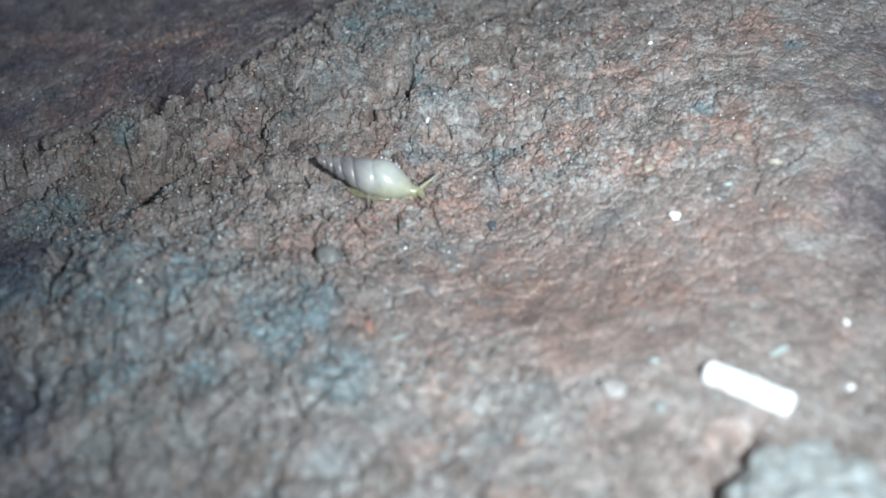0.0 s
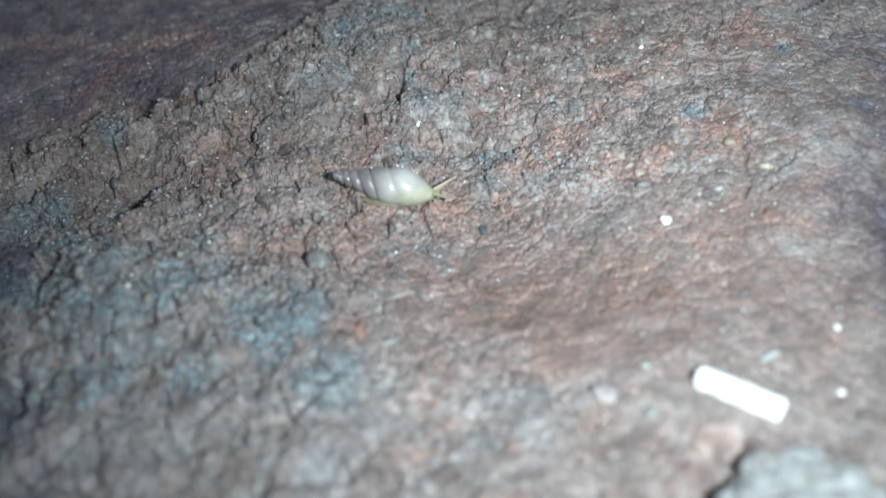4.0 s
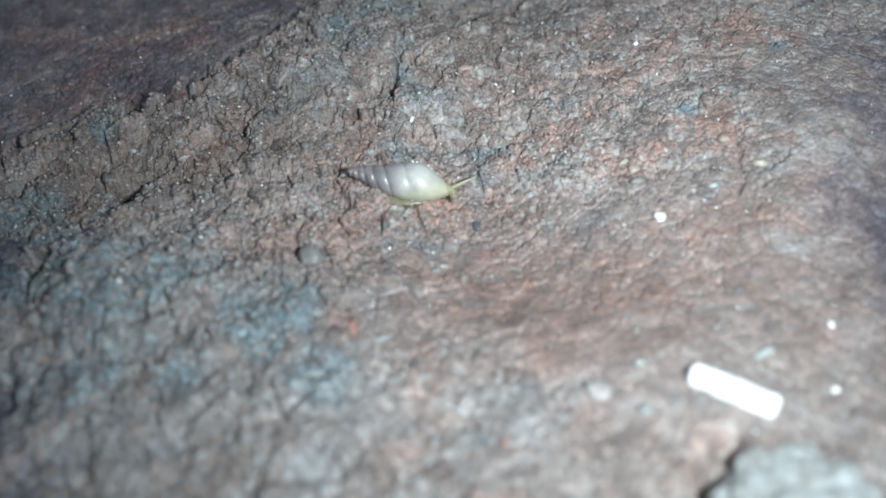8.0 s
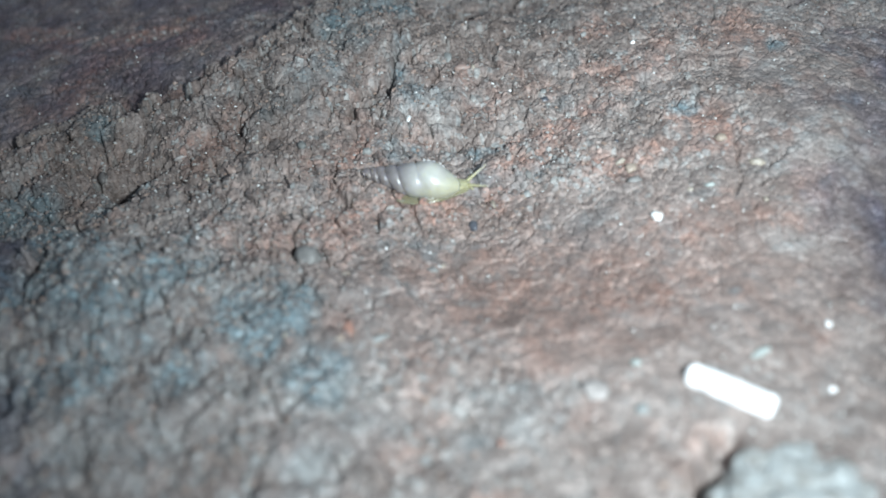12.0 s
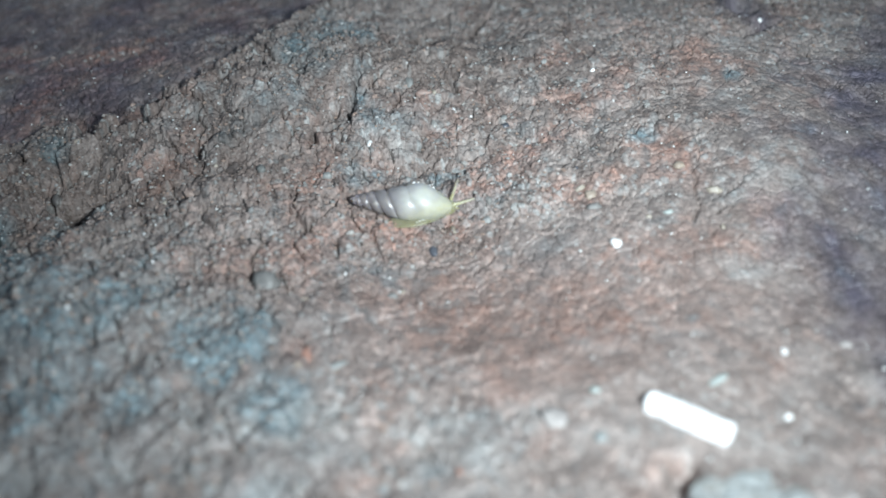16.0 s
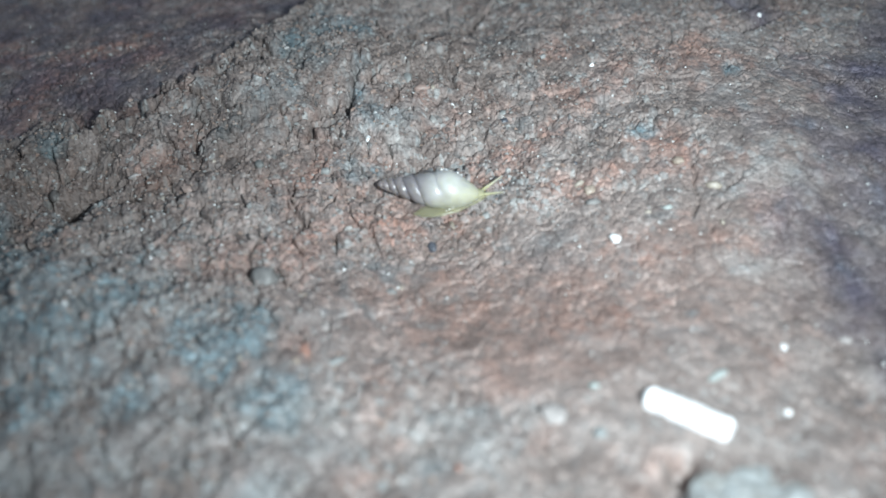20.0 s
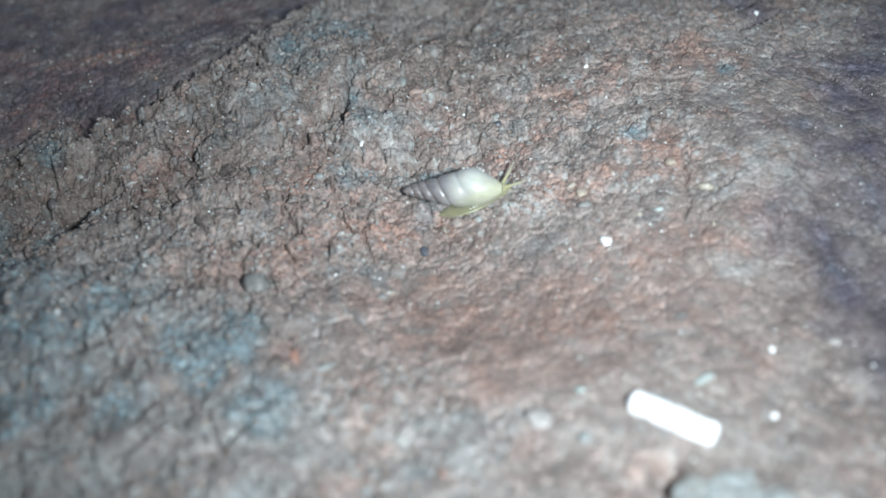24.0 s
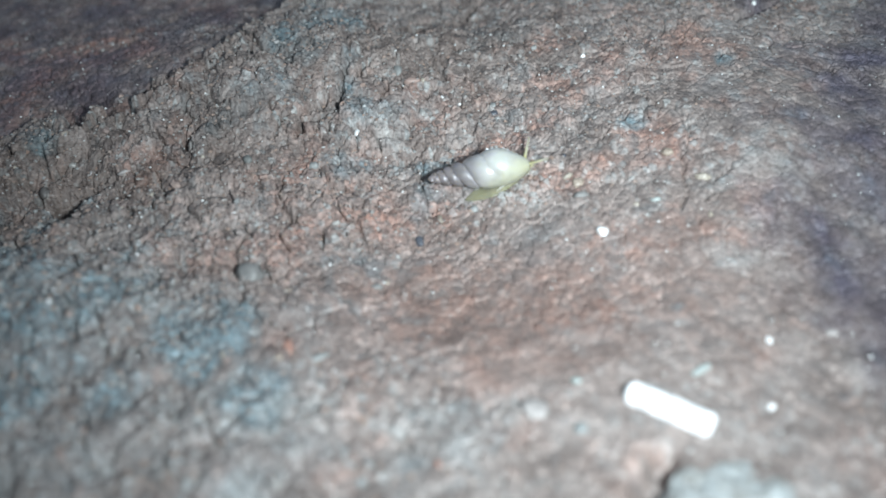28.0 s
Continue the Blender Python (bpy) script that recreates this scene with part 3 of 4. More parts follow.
def build_rock():
    """The face, closely meshed where the lens is near and sharp, and on out to the dark."""
    far = widening(2 / 1240, 200)
    xs = np.concatenate([-1 - far[::-1], np.linspace(-1, 1, 1241), 1 + far])
    far = widening(0.1, 5000)
    ys = np.concatenate([-23 - far[::-1], np.arange(-23.0, -4.0, 0.10), np.arange(-4.0, 30.0, 0.062), np.arange(30.02, 47.0, 0.10), 47 + far])
    span = 25.5 + 0.42 * (np.clip(ys, -23, 47) + 21)
    gx, gy = xs[None, :] * span[:, None], np.repeat(ys[:, None], len(xs), 1)
    strips = [relief(a, b) for a, b in zip(np.array_split(gx.ravel(), 60), np.array_split(gy.ravel(), 60))]
    z, red, blue, tone, dark, fleck, worn, umber_and_shade = (np.concatenate(values) for values in zip(*strips))
    nx, ny = len(xs), len(ys)
    mesh = bpy.data.meshes.new("rock")
    mesh.vertices.add(nx * ny)
    mesh.vertices.foreach_set("co", (np.stack([gx.ravel(), gy.ravel(), z], 1) * MM).ravel().astype(np.float32))
    a = (np.arange(ny - 1)[:, None] * nx + np.arange(nx - 1)[None, :]).ravel()
    quads = np.stack([a, a + 1, a + nx + 1, a + nx], 1).ravel().astype(np.int32)
    mesh.loops.add(len(quads))
    mesh.loops.foreach_set("vertex_index", quads)
    mesh.polygons.add(len(a))
    mesh.polygons.foreach_set("loop_start", np.arange(0, len(quads), 4, dtype=np.int32))
    mesh.polygons.foreach_set("use_smooth", np.ones(len(a), dtype=bool))
    mesh.update(calc_edges=True)
    mineral = mesh.attributes.new("mineral", "FLOAT_COLOR", "POINT")
    mineral.data.foreach_set("color", np.stack([red, blue, tone, fleck], 1).ravel().astype(np.float32))
    # dark rock, with the pit's shade held in the same mask
    stain_and_shade = mesh.attributes.new("stain_and_shade", "FLOAT", "POINT")
    stain_and_shade.data.foreach_set("value", dark.astype(np.float32))
    wear = mesh.attributes.new("wear", "FLOAT", "POINT")
    wear.data.foreach_set("value", worn.astype(np.float32))
    brown_and_shade = mesh.attributes.new("umber_and_shade", "FLOAT", "POINT")
    brown_and_shade.data.foreach_set("value", umber_and_shade.astype(np.float32))
    mesh.materials.append(ROCK)
    ob = new("ground", mesh)
    return tagged(ob, "weathered reddish-brown rock face with blue-grey patches and cracks", "rock", kind="structure")


def stone_bm(rng, rx, ry, rz, points=14, rounded=0.0):
    """An angular stone: the hull of points on an uneven ellipsoid; rounded stones are smoothed."""
    bm = bmesh.new()
    for n in range(points):
        up = 1 - 2 * (n + 0.5) / points
        turn = 2.4 * n + rng.uniform(-0.4, 0.4)
        r = math.sqrt(1 - up * up)
        k = rng.uniform(0.82, 1.12)
        bm.verts.new((rx * k * r * math.cos(turn) * MM, ry * k * r * math.sin(turn) * MM, rz * k * up * MM))
    made = bmesh.ops.convex_hull(bm, input=bm.verts)
    bmesh.ops.delete(bm, geom=[v for v in made["geom_interior"] if isinstance(v, bmesh.types.BMVert)], context="VERTS")
    if rounded:
        bmesh.ops.subdivide_edges(bm, edges=bm.edges, cuts=2, use_grid_fill=True, smooth=rounded)
        for v in bm.verts:
            v.co *= 1 + 0.22 * noise.noise(v.co * 2200 / max(rx, 0.3)) + 0.12 * noise.noise(v.co * 5200 / max(rx, 0.3))
    return bm


rock = build_rock()


def top_of(x, y):
    """The height of the face round a place."""
    a = np.linspace(0, 6, 7)
    return float(np.mean(relief(x + 0.12 * np.cos(a), y + 0.12 * np.sin(a))[0]))


# ---- single stones that lie on the rock: name, label, category, place, half sizes, turn, material ----
STONES = [
    ("white_grain", "bright white mineral grain stuck on grey rock", "grain", -4.86, 12.95, 0.31, 0.34, 0.30, 20, WHITE),
    ("white_grain", "bright white angular mineral grain on brown rock", "grain", 11.27, 0.84, 0.55, 0.34, 0.32, -55, WHITE),
    ("white_grain", "tiny white grain on reddish rock", "grain", 12.22, 20.36, 0.22, 0.17, 0.18, 10, WHITE),
    ("white_grain", "tiny white grain beside a dark hollow", "grain", 27.56, 28.85, 0.24, 0.26, 0.26, 0, WHITE),
    ("white_grain", "small white grain on smooth brown rock", "grain", 18.70, -9.25, 0.17, 0.28, 0.26, 15, WHITE),
    ("white_grain", "small glinting white grain near the white rod", "grain", 17.55, -13.91, 0.2, 0.2, 0.22, 40, WHITE),
    ("white_grain", "pale pinkish white grain in a rusty patch", "grain", -7.54, -9.66, 0.22, 0.25, 0.22, 10, TAN),
    ("white_grain", "tiny white speck on blue-grey rock", "grain", -20.46, -6.58, 0.14, 0.2, 0.16, 10, WHITE),
    ("white_grain", "tiny white curled flake on brown rock", "grain", 1.09, 4.63, 0.19, 0.55, 0.24, 12, CREAM),
    ("pale_pebble", "cream pebble half sunk in greyish rock", "pebble", 22.46, -8.43, 0.44, 0.34, 0.3, 0, BEIGE),
    ("pale_flake", "pale greenish-white flake above the white rod", "flake", 14.55, -11.52, 0.8, 0.22, 0.2, 30, PALE),
    ("grey_pebble", "grey angular pebble wedged in a dark crack", "pebble", -10.50, -1.60, 0.85, 1.3, 0.95, 15, DRAB),
    ("grey_pebble", "pale grey pebble sunk in brown rock", "pebble", 5.94, -13.73, 0.98, 0.8, 0.5, -20, BEIGE),
    ("tan_pebble", "round tan quartz pebble on rusty rock", "pebble", 10.33, 6.11, 0.42, 0.44, 0.34, 0, TAN),
]
MORE_STONES = [
    ("tan_pebble", "long cream quartz grain on rusty rock", "pebble", 9.73, 6.83, 0.46, 0.2, 0.24, 25, CREAM),
    ("tan_pebble", "cream oval pebble on orange rock", "pebble", 18.12, 4.89, 0.52, 0.36, 0.34, -15, CREAM),
    ("tan_pebble", "small orange-cream pebble on orange rock", "pebble", 16.40, 7.63, 0.44, 0.36, 0.3, 10, TAN),
    ("dark_grain", "dark blue mineral grain in brown rock", "grain", -0.25, 2.52, 0.30, 0.52, 0.3, 10, SLATE),
    ("dark_grain", "dark rounded grain on greyish rock", "grain", 5.12, 14.74, 0.36, 0.32, 0.32, 0, SLATE),
    ("dark_grain", "dark angular grain in a hollow of the brown rock", "grain", -27.07, 9.24, 0.42, 0.6, 0.5, 15, UMBER),
    ("orange_grain", "small orange mineral grain on pale rock", "grain", 1.00, -17.01, 0.2, 0.22, 0.2, 0, ORANGE),
    ("orange_grain", "rusty orange mineral patch in blue-grey rock", "grain", -7.24, -8.46, 0.5, 0.7, 0.24, 10, ORANGE),
    ("pale_pebble", "pale blue-white grain on grey rock", "pebble", -7.08, -14.61, 0.3, 0.42, 0.3, 0, BLUEGREY),
    ("pale_pebble", "pale grey grain on blue-grey rock", "pebble", -17.16, -8.85, 0.3, 0.3, 0.28, 0, GREY),
    ("grey_pebble", "pale grey rounded pebble on the rock", "pebble", 3.38, 5.23, 0.4, 0.36, 0.34, 0, GREY),
    ("grey_pebble", "small grey pebble on the rock", "pebble", -12.36, 9.98, 0.36, 0.4, 0.35, 30, DULL),
    ("pale_pebble", "pale bluish pebble beside the white rod", "pebble", 7.96, -15.07, 0.4, 0.32, 0.3, 0, BLUEGREY),
    ("grey_pebble", "pale grey pebble in dark grey rock", "pebble", -2.15, 20.20, 0.44, 0.61, 0.42, 0, GREY),
]
SMALL_STONES = [
    ("orange_grain", "flat rusty pink chip lying on grey rock", "grain", -1.05, 18.67, 0.70, 0.35, 0.42, 5, RUSTY),
    ("white_grain", "white grain at the end of an orange chip", "grain", -0.14, 18.66, 0.22, 0.25, 0.19, 0, CREAM),
    ("white_grain", "thin white sliver on dark grey rock", "grain", 1.31, 16.99, 0.11, 0.24, 0.14, 30, WHITE),
    ("white_grain", "tiny white crystal on dark grey rock", "grain", 2.61, 16.29, 0.13, 0.15, 0.11, 0, WHITE),
    ("grey_pebble", "round pale grain above a dark grain", "pebble", 5.07, 15.62, 0.29, 0.35, 0.26, 0, GREY),
    ("pale_pebble", "upright pale angular grain on mottled rock", "pebble", 2.29, 8.71, 0.22, 0.46, 0.27, -10, BEIGE),
    ("grey_pebble", "flat grey-green oval pebble on rusty rock", "pebble", 10.38, 4.76, 0.53, 0.31, 0.34, 0, DRAB),
    ("pale_pebble", "pale grain beside a long thin crack", "pebble", 18.13, 8.15, 0.33, 0.33, 0.26, 20, BEIGE),
    ("white_grain", "small white oval grain on greyish rock", "grain", 13.66, 3.13, 0.24, 0.21, 0.18, 0, CREAM),
    ("pale_flake", "pale bluish sliver on greyish rock", "flake", 14.90, 3.24, 0.42, 0.17, 0.23, 5, PALE),
    ("white_grain", "small cream grain on brown rock", "grain", 17.91, 1.33, 0.17, 0.24, 0.16, 0, CREAM),
    ("pale_pebble", "pale wedge-shaped chip on grey rock", "pebble", 20.42, 5.54, 0.42, 0.34, 0.31, 30, BEIGE),
    ("tan_pebble", "round cream pebble with a dark rim", "pebble", -26.23, 13.34, 0.24, 0.24, 0.20, 0, TAN),
    ("white_grain", "small white grain on dark brown rock", "grain", -29.55, 11.07, 0.14, 0.16, 0.12, 0, CREAM),
]
SMALL_GRAINS = [
    ("pale_pebble", "small pale grain on dark brown rock", "pebble", -24.01, 10.73, 0.13, 0.21, 0.14, 0, BEIGE),
    ("pale_flake", "pale lens-shaped flake on brown rock", "flake", -21.39, 10.24, 0.51, 0.17, 0.28, 25, BEIGE),
    ("white_grain", "small bright grain on rusty brown rock", "grain", -19.02, 8.05, 0.17, 0.21, 0.15, 0, CREAM),
    ("pale_pebble", "round pale grain beside a black hollow", "pebble", -25.36, 8.47, 0.21, 0.25, 0.18, 0, GREY),
    ("white_grain", "bright grain on the grey knob", "grain", -15.77, 10.83, 0.17, 0.16, 0.13, 0, CREAM),
    ("white_grain", "tiny bright speck on grey-brown rock", "grain", -19.18, 3.43, 0.12, 0.14, 0.10, 0, WHITE),
    ("white_grain", "tiny bright speck on grey-brown rock", "grain", -20.36, 5.76, 0.12, 0.14, 0.11, 0, CREAM),
    ("grey_pebble", "pale grey pebble on rusty rock", "pebble", -7.74, 9.55, 0.40, 0.35, 0.30, 20, GREY),
    ("white_grain", "small white ring-shaped grain on blue-grey rock", "grain", -10.65, -9.23, 0.12, 0.19, 0.13, 0, CREAM),
    ("pale_pebble", "pale blue-grey grain on blue-grey rock", "pebble", -10.80, -7.91, 0.16, 0.20, 0.14, 0, BLUEGREY),
    ("pale_flake", "curved pale blue flake beside a rusty patch", "flake", -5.46, -9.12, 0.70, 0.24, 0.25, 35, GREY),
    ("white_grain", "small white grain on brown rock", "grain", -2.13, -1.93, 0.14, 0.19, 0.13, 0, CREAM),
    ("grey_pebble", "pale grey chip on brown rock", "pebble", -2.74, -2.37, 0.42, 0.28, 0.28, 10, DRAB),
    ("tan_pebble", "pinkish rounded grain on brown rock", "pebble", -7.90, -3.37, 0.44, 0.33, 0.31, 0, TAN),
]
LAST_GRAINS = [
    ("pale_flake", "pale angled chip above the white rod", "flake", 8.10, -11.88, 0.35, 0.21, 0.22, -35, PALE),
    ("dark_grain", "small dark grain on rusty rock", "grain", 9.63, 8.83, 0.22, 0.14, 0.15, 0, SLATE),
]


def build_stones():
    rng = random.Random(4)
    rows = STONES + MORE_STONES + SMALL_STONES + SMALL_GRAINS + LAST_GRAINS
    for name, label, category, x, y, rx, ry, rz, turn, mat in rows:
        ob = part(name, stone_bm(rng, rx, ry, rz, 14, 0.12 if mat is WHITE or rx > 0.8 else 0.25), mat, smooth=True)
        ob.matrix_basis = pose(x * MM, y * MM, (top_of(x, y) + (0.1 if mat in (WHITE, CREAM) else -0.1) * rz) * MM, rng.uniform(-12, 12), rng.uniform(-12, 12), turn)
        repeats = sum(row[0] == name for row in rows) > 1
        tagged(ob, label, category, group=name.replace("_", " ") + "s on the rock" if repeats else "")


build_stones()


def build_lump():
    """The big rounded stone with a deep gap beside it."""
    rng = random.Random(9)
    bm = bmesh.new()
    bmesh.ops.create_icosphere(bm, subdivisions=6, radius=1.0)
    for v in bm.verts:
        d = v.co.normalized()
        k = 1 + 0.16 * noise.noise(d * 1.7) + 0.11 * noise.noise(d * 4.3) + 0.05 * noise.noise(d * 11) + 0.02 * noise.noise(d * 25)
        v.co = Vector((d.x * 4.0, d.y * 4.4, d.z * 1.9)) * k * MM
    ob = part("stone", bm, MOTTLED, smooth=True)
    ob.matrix_basis = pose(14.0 * MM, -21.8 * MM, 0.85 * MM, 0, 0, -15)
    tagged(ob, "pale grey rounded stone bedded in the rock beside a dark gap", "stone")


build_lump()


def build_rod():
    """A short white rod with rounded, worn ends."""
    bm = bmesh.new()
    rings, sides, length, radius = 26, 28, 4.5, 0.67
    loops = []
    for i in range(rings + 1):
        u = i / rings
        end = min(u, 1 - u) * length
        r = radius * (1 - 0.30 * max(0.0, 1 - end / 0.28) ** 2.2)
        x = (u - 0.5) * length
        ring = []
        for j in range(sides):
            a = 2 * math.pi * j / sides
            p = Vector((x, r * math.cos(a), r * 0.9 * math.sin(a)))
            p += 0.05 * noise.noise_vector(p * 1.4) + 0.02 * noise.noise_vector(p * 5)
            ring.append(bm.verts.new(p * MM))
        loops.append(ring)
    for a, b in zip(loops, loops[1:]):
        for j in range(sides):
            bm.faces.new((a[j], b[j], b[(j + 1) % sides], a[(j + 1) % sides]))
    bm.faces.new(loops[0]), bm.faces.new(loops[-1][::-1])
    bmesh.ops.recalc_face_normals(bm, faces=bm.faces)
    ob = part("white_rod", bm, CHALK, smooth=True)
    ob.matrix_basis = pose(12.36 * MM, -14.25 * MM, 1.60 * MM, 0, -5, -36)
    tagged(ob, "short chalk-white rod with rounded ends lying on the rock", "rod")


build_rod()


# ---- the snail, in its own space: x ahead, y to its left, z up from the ground ----


def lathe(stations, sides):
    """A closed skin through stations of (x, y, z, half width, half height)."""
    bm = bmesh.new()
    loops = []
    for x, y, z, w, h in stations:
        loops.append([bm.verts.new(Vector((x, y + w * math.cos(2 * math.pi * j / sides), z + h * math.sin(2 * math.pi * j / sides))) * MM) for j in range(sides)])
    for a, b in zip(loops, loops[1:]):
        for j in range(sides):
            bm.faces.new((a[j], b[j], b[(j + 1) % sides], a[(j + 1) % sides]))
    bm.faces.new(loops[0]), bm.faces.new(loops[-1][::-1])
    bmesh.ops.recalc_face_normals(bm, faces=bm.faces)
    return bm


def smooth_stations(keys, count):
    """Stations eased between keys."""
    keys = np.array(keys, float)
    t = np.linspace(0, 1, len(keys))
    return [tuple(np.interp(s, t, keys[:, c]) for c in range(5)) for s in np.linspace(0, 1, count)]


SHELL_LENGTH = 6.9


def shell_bm():
    """A slender spired shell: a tapered turret whose sutures wind round it."""
    bm = bmesh.new()
    rings, sides = 230, 56
    at = (0.0, 0.02, 0.05, 0.10, 0.18, 0.26, 0.34, 0.50, 0.58, 0.64, 0.70, 0.76, 0.82, 0.88, 0.94, 0.98, 1.0)
    wide = (0.12, 0.25, 0.34, 0.44, 0.60, 0.75, 0.88, 1.18, 1.29, 1.34, 1.34, 1.28, 1.13, 0.93, 0.68, 0.48, 0.26)
    profile = np.interp(np.linspace(-0.1, 1.1, 481), at, wide)
    weights = np.exp(-0.5 * (np.arange(-24, 25) / 8.0) ** 2)
    profile = np.convolve(profile, weights / weights.sum(), "same")
    seam = (0.0, 0.05, 0.11, 0.185, 0.285, 0.42, 0.62, 1.4)
    loops = []
    for i in range(rings + 1):
        u = i / rings
        env = float(np.interp(u, np.linspace(-0.1, 1.1, 481), profile))
        if u < 0.06:
            env *= math.sqrt(1 - (1 - u / 0.06) ** 2) * 0.85 + 0.15
        ring = []
        for j in range(sides):
            a = 2 * math.pi * j / sides
            turns = float(np.interp(max(0.0, u - 0.035 * min(1.0, 3 * u) * math.sin(a - 2.41)), seam, range(8))) - a / (2 * math.pi) + 0.375
            ph = turns % 1.0
            fade = max(0.0, min(1.0, (0.78 - u) / 0.12))
            fade *= 1 - 0.65 * max(0.0, min(1.0, (u - 0.38) / 0.15))
            dip = 0.09 * math.exp(-(min(ph, 1 - ph) / 0.05) ** 2) + 0.15 * (abs(ph - 0.5) * 2) ** 2.4
            r = env * (1 - dip * fade) * (1 + 0.006 * math.sin(turns * 150))
            rise = 0.13 * math.exp(-((u - 0.70) / 0.13) ** 2)
            ring.append(bm.verts.new(Vector(((u - 0.74) * SHELL_LENGTH, r * math.cos(a) + 0.6 * rise, r * math.sin(a) + 0.8 * rise)) * MM))
        loops.append(ring)
    for a, b in zip(loops, loops[1:]):
        for j in range(sides):
            bm.faces.new((a[j], b[j], b[(j + 1) % sides], a[(j + 1) % sides]))
    bm.faces.new(loops[0]), bm.faces.new(loops[-1][::-1])
    bmesh.ops.recalc_face_normals(bm, faces=bm.faces)
    return bm


def build_snail():
    snail = new("snail")
    tagged(snail, "tiny yellow snail with a slender greyish shell crawling on rock", "snail")
    shell = part("shell", shell_bm(), SHELL, snail, "glossy translucent grey to cream spired shell", True)
    rng = random.Random(12)
    for n, (x, a) in enumerate(((-0.85, 48), (-0.2, 44), (0.25, 42), (0.5, 46), (-0.5, 56))):
        g = part("sand_grain", stone_bm(rng, 0.09, 0.08, 0.07, 10), WHITE, shell, "tiny white grain stuck to the shell")
        r = 1.36 if x < 0.0 else 1.40 - 0.55 * x
        g.matrix_basis = pose(x * MM, (r * math.cos(radians(a)) + 0.06) * MM, (r * math.sin(radians(a)) + 0.08) * MM)
    foot = [(-2.5, -0.25, 0.03, 0.05, 0.03), (-2.1, -0.30, 0.05, 0.36, 0.07), (-1.4, -0.34, 0.08, 0.66, 0.11), (-0.6, -0.32, 0.13, 0.86, 0.20), (0.3, -0.24, 0.16, 0.88, 0.26),
            (1.2, -0.08, 0.13, 0.76, 0.20), (1.9, 0, 0.13, 0.56, 0.19), (2.4, 0, 0.12, 0.36, 0.14), (2.6, 0, 0.11, 0.1, 0.05)]
    part("foot", lathe(smooth_stations(foot, 44), 28), SKIRT, snail, "flat glassy yellow foot with a pointed tail", True)
    trunk = [(-0.9, 0, 0.2, 0.1, 0.1), (-0.5, 0, 0.35, 0.30, 0.25), (0.1, 0, 0.45, 0.42, 0.38), (0.8, 0, 0.5, 0.52, 0.46), (1.3, 0, 0.42, 0.46, 0.38), (1.7, 0, 0.3, 0.2, 0.2)]
    part("mantle", lathe(smooth_stations(trunk, 30), 24), FLESH, snail, "moist yellow body under the shell", True)
    # added beads in place of the glints where shell meets wet foot
    for x, y, z, r in ((-0.10, -0.92, 0.36, 0.075), (0.12, -0.90, 0.38, 0.055), (-0.32, -0.96, 0.33, 0.05), (0.5, -0.78, 0.36, 0.04)):
        bm = bmesh.new()
        bmesh.ops.create_icosphere(bm, subdivisions=2, radius=r * MM)
        bead = part("mucus_bead", bm, WET, snail, "tiny pale bead added as a glint of the wet foot", True)
        bead.matrix_basis = pose(x * MM, y * MM, z * MM) @ Matrix.Diagonal((1.3, 1, 0.7, 1))
    neck = [(-0.9, 0, 0.5, 0.30, 0.30), (-0.5, 0, 0.55, 0.58, 0.52), (0.2, 0, 0.5, 0.56, 0.5), (0.8, 0, 0.42, 0.46, 0.42), (1.2, 0, 0.36, 0.38, 0.34), (1.45, 0, 0.28, 0.26, 0.24), (1.58, 0, 0.24, 0.07, 0.07)]
    head = part("head", lathe(smooth_stations(neck, 26), 22), FLESH, snail, "yellow head and neck", True)
    horns = []
    for side in (1, -1):
        stalk = [(-0.15, 0, 0, 0.17, 0.17), (0.2, 0, 0, 0.13, 0.13), (0.75, 0, 0, 0.10, 0.10), (1.25, 0, 0, 0.085, 0.085), (1.4, 0, 0, 0.10, 0.10), (1.52, 0, 0, 0.085, 0.085), (1.58, 0, 0, 0.02, 0.02)]
        stalk = [(x * (1.25 if side > 0 else 1.05), *rest) for x, *rest in stalk]
        horns.append(part("tentacle", lathe(smooth_stations(stalk, 24), 12), HORN, head, "thin pale eye tentacle", True))
        short = [(0, 0, 0, 0.08, 0.08), (0.25, 0, 0, 0.06, 0.06), (0.34, 0, 0, 0.02, 0.02)]
        low = part("lower_tentacle", lathe(smooth_stations(short, 8), 10), HORN, head, "short stubby lower tentacle", True)
        low.matrix_basis = pose(1.42 * MM, 0.14 * side * MM, 0.16 * MM, 0, 20, 25 * side)
    return snail, shell, head, horns


snail, shell, head, (far_horn, near_horn) = build_snail()


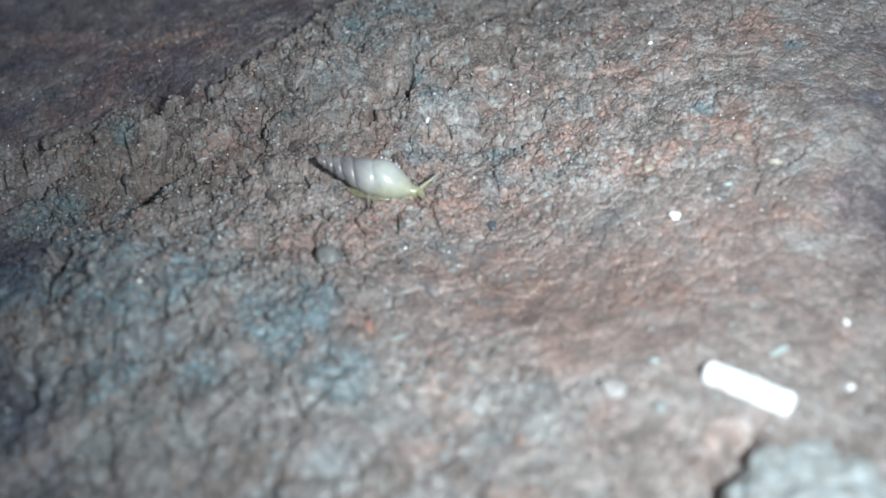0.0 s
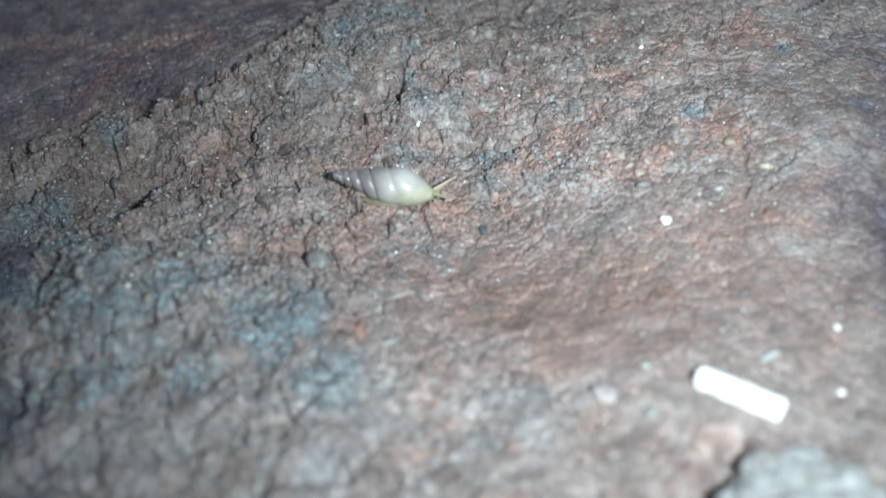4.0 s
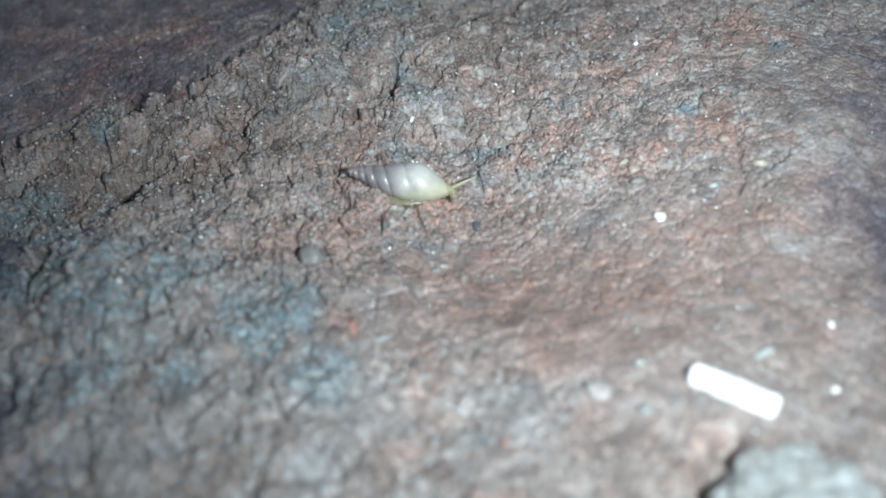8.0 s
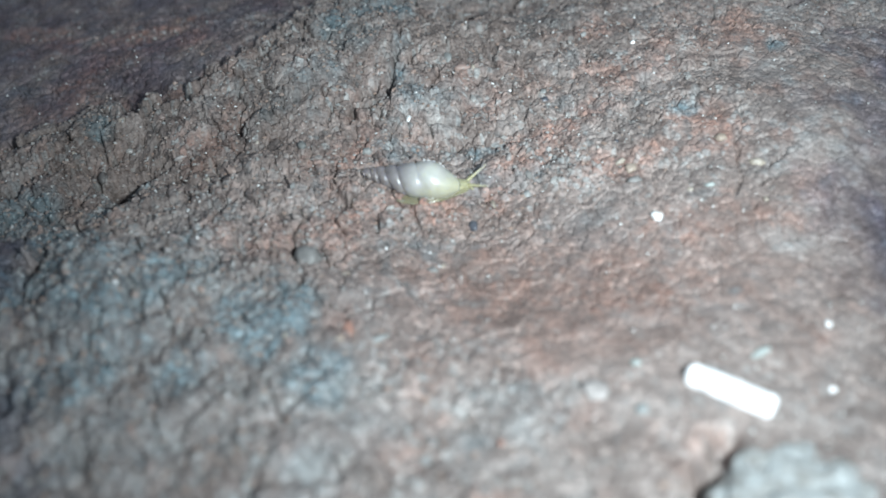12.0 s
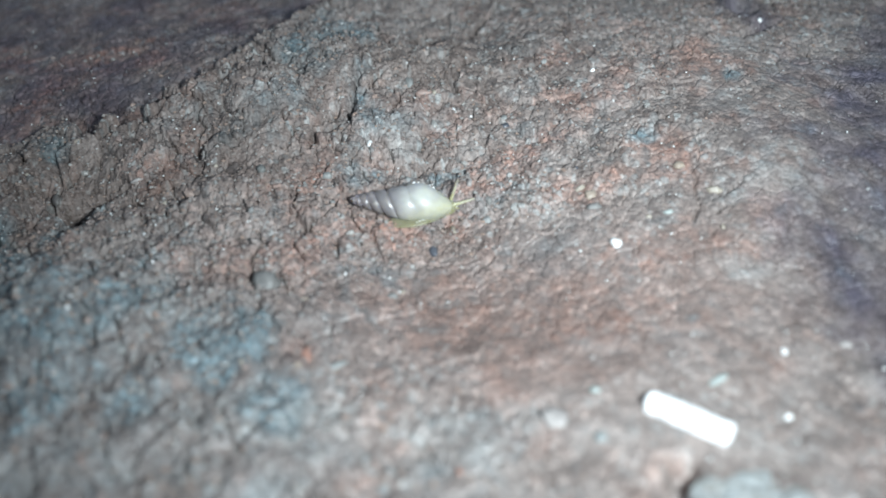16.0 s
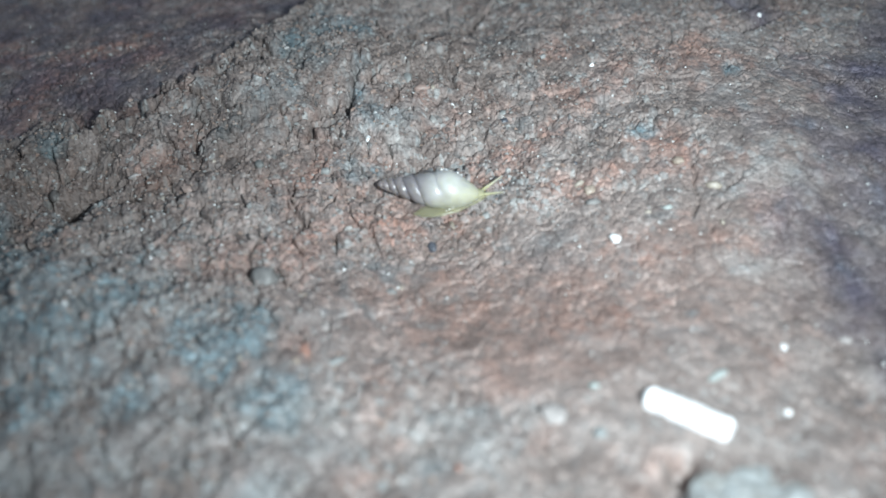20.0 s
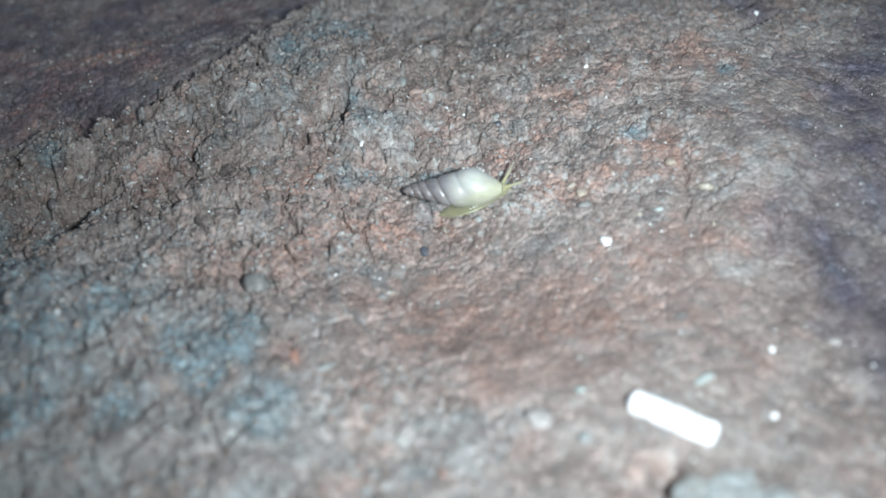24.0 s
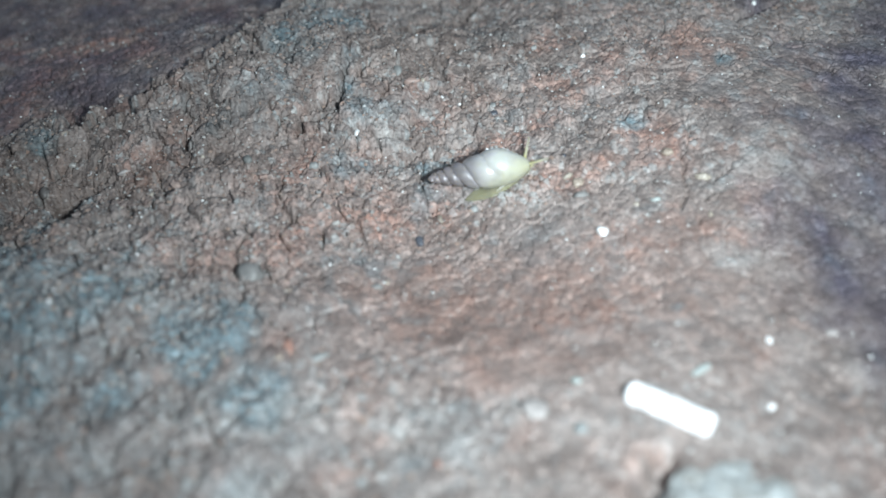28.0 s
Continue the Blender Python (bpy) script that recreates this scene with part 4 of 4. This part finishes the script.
# ---- grains bedded in the rock, and the finer grit ----


def build_clasts():
    rng = random.Random(21)
    kinds = []
    for n in range(10):
        bm = stone_bm(rng, rng.uniform(0.8, 1.2), rng.uniform(0.6, 0.9), rng.uniform(0.5, 0.8), 13)
        mesh = bpy.data.meshes.new("clast")
        bm.to_mesh(mesh)
        bm.free()
        mesh.materials.append(CLAST)
        kinds.append(mesh)
    n = 300
    y = np.array([rng.uniform(0, 1) ** 1.25 * 54 - 19 for _ in range(3 * n)])
    x = np.array([rng.uniform(-1, 1) for _ in range(3 * n)]) * (24 + 0.42 * (y + 19))
    face = relief(x, y)
    craggy = (face[6] < 0.45) & (face[4] < 0.4)
    x, y, z = x[craggy][:n], y[craggy][:n], face[0][craggy][:n]
    n = len(x)
    for i in range(n):
        ob = part("clast", kinds[i % 10], None, rock)
        s = 0.17 + 0.22 * rng.random() ** 2.0
        ob.matrix_basis = pose(x[i] * MM, y[i] * MM, (z[i] + 0.1 * s) * MM, rng.uniform(-30, 30), rng.uniform(-30, 30), rng.uniform(0, 360)) @ Matrix.Diagonal((s, s, s, 1))


build_clasts()


def build_grit():
    """Fine loose grit, all in one mesh."""
    rng = np.random.default_rng(5)
    n = 46000
    y = rng.random(n) ** 0.9 * 58 - 20
    x = rng.uniform(-1, 1, n) * (25 + 0.42 * (y + 19))
    z, _, _, _, darkened, _, worn, _ = relief(x, y)
    keep = (darkened < 0.3) & (rng.random(n) > 0.15 + 1.1 * worn)
    x, y, z, n = x[keep], y[keep], z[keep], int(keep.sum())
    corner = np.array([(1, 0, 0), (-1, 0, 0), (0, 1, 0), (0, -1, 0), (0, 0, 1), (0, 0, -1)], float)
    face = np.array([(0, 2, 4), (2, 1, 4), (1, 3, 4), (3, 0, 4), (2, 0, 5), (1, 2, 5), (3, 1, 5), (0, 3, 5)])
    size = (0.05 + 0.16 * rng.random(n) ** 2.6)[:, None, None]
    v = corner[None] * rng.uniform(0.6, 1.3, (n, 6, 1)) + rng.uniform(-0.25, 0.25, (n, 6, 3))
    a = rng.uniform(0, 6.28, n)
    c, s = np.cos(a)[:, None], np.sin(a)[:, None]
    v = np.stack([v[..., 0] * c - v[..., 1] * s, v[..., 0] * s + v[..., 1] * c, v[..., 2] * 0.6], -1) * size
    v += np.stack([x, y, z + 0.03], 1)[:, None]
    f = (face[None] + 6 * np.arange(n)[:, None, None]).reshape(-1, 3)
    mesh = bpy.data.meshes.new("grit")
    mesh.from_pydata((v.reshape(-1, 3) * MM).tolist(), [], f.tolist())
    mesh.materials.append(GRIT)
    tagged(new("grit", mesh), "fine mixed grit scattered over the rock", "grit", kind="stuff")


build_grit()


def build_specks():
    """Tiny bright quartz grains, all in one mesh."""
    rng = np.random.default_rng(8)
    n = 2600
    y = rng.random(n) ** 0.9 * 58 - 20
    x = rng.uniform(-1, 1, n) * (25 + 0.42 * (y + 19))
    z, _, blue, _, darkened, _, worn, _ = relief(x, y)
    keep = (darkened < 0.75) & (rng.random(n) > 0.45 + 0.3 * worn - 0.4 * blue)
    x, y, z, n = x[keep], y[keep], z[keep], int(keep.sum())
    corner = np.array([(1, 0, 0), (-1, 0, 0), (0, 1, 0), (0, -1, 0), (0, 0, 1), (0, 0, -1)], float)
    face = np.array([(0, 2, 4), (2, 1, 4), (1, 3, 4), (3, 0, 4), (2, 0, 5), (1, 2, 5), (3, 1, 5), (0, 3, 5)])
    size = (0.04 + 0.07 * rng.random(n) ** 2)[:, None, None]
    v = corner[None] * rng.uniform(0.6, 1.4, (n, 6, 1)) + rng.uniform(-0.3, 0.3, (n, 6, 3))
    v = v * size + np.stack([x, y, z + 0.04], 1)[:, None]
    f = (face[None] + 6 * np.arange(n)[:, None, None]).reshape(-1, 3)
    mesh = bpy.data.meshes.new("quartz_specks")
    mesh.from_pydata((v.reshape(-1, 3) * MM).tolist(), [], f.tolist())
    mesh.materials.append(SPECK)
    tagged(new("quartz_specks", mesh), "tiny bright quartz specks scattered over the rock", "grit", kind="stuff")


build_specks()


# ---- what moves: the snail crawls, its head and tentacles turn ----
# seconds; the foot's place over the rock in millimetres, its pitch and heading in degrees
CRAWL = [(0, -7.62, 5.39, -1.08, 5.9, -4.4), (2, -6.67, 5.50, -1.05, 4.6, 2.0), (3, -6.31, 5.40, -1.07, 4.6, 3.5), (6, -5.30, 5.05, -1.25, 4.2, 6.7), (9, -3.95, 5.26, -1.38, 1.6, 9.2), (11, -3.34, 5.36, -1.47, 0.2, 10.3),
         (14, -2.23, 5.62, -1.47, -0.5, 12.0), (17, -0.73, 5.75, -1.44, -1.0, 14.5), (20, 0.84, 6.25, -1.32, -3.8, 13.5), (21.5, 1.56, 6.42, -1.21, -5.5, 12.0), (24, 2.99, 6.55, -1.06, -10.0, 14.5), (26, 3.97, 6.73, -0.94, -11.7, 19.0), (28, 4.96, 7.08, -0.76, -12.5, 22.0)]
# the same for the shell, which sways on the body
SWAY = [(0, -7.33, 5.33, -0.23, 13.7, -14.5), (2, -6.31, 5.33, -0.34, 13.5, -11.0), (3, -5.79, 5.15, -0.36, 12.0, -8.0), (6, -4.68, 5.23, -0.49, 6.5, -10.0), (9, -3.69, 5.23, -0.53, 8.0, -9.0), (11, -3.23, 5.52, -0.64, 3.8, -10.5),
        (14, -2.13, 5.78, -0.71, 0.8, -12.5), (17, -0.20, 6.11, -0.69, 0.9, -4.5), (20, 1.08, 6.52, -0.44, 1.7, -9.0), (21.5, 1.93, 6.62, -0.39, -0.8, -9.5), (24, 3.25, 6.65, 0.00, -8.0, -10.0), (26, 4.46, 6.75, 0.30, -8.5, -3.0), (28, 5.32, 7.15, 0.45, -9.5, -0.5)]
# seconds, heading of the far and of the near tentacle over the ground, degrees
FEEL = [(0, 42, -65), (1, 32, -45), (2, 18, -30), (3, 20, -35), (6, 22, -50), (7, 14, -68), (8, 12, -75), (9, 8, -68), (10, 14, -55), (11, 24, -35), (14, 66, -4), (15, 70, 6), (17, 68, 12), (18, 55, 0), (20, 32, -14), (21.5, 40, -10),
        (24, 58, -8), (25, 62, -20), (26, 74, -14), (28, 70, -10)]


def motions():
    turn = np.array([(row[0], row[5]) for row in CRAWL])
    body = [(t, pose(x * MM, y * MM, z * MM, 0, pitch, h)) for t, x, y, z, pitch, h in CRAWL]
    walk(snail, body)
    walk(shell, [(t, m.inverted() @ pose(x * MM, y * MM, z * MM, 0, pitch, h)) for (t, m), (_, x, y, z, pitch, h) in zip(body, SWAY)])
    walk(head, [(t, pose(1.15 * MM, 0, 0, 0, 2 * math.sin(t * 1.7), 0.25 * (f + n) / 2)) for t, f, n in FEEL])
    for horn, side in ((far_horn, 1), (near_horn, -1)):
        rows = []
        for t, f, n in FEEL:
            own = (f if side > 0 else n) - np.interp(t, turn[:, 0], turn[:, 1]) - 0.25 * (f + n) / 2
            rows.append((t, pose(1.2 * MM, 0.17 * side * MM, 0.42 * MM, 0, (-20 if side > 0 else -14) + 5 * math.sin(t * 1.3 + side), float(own))))
        walk(horn, rows)


motions()
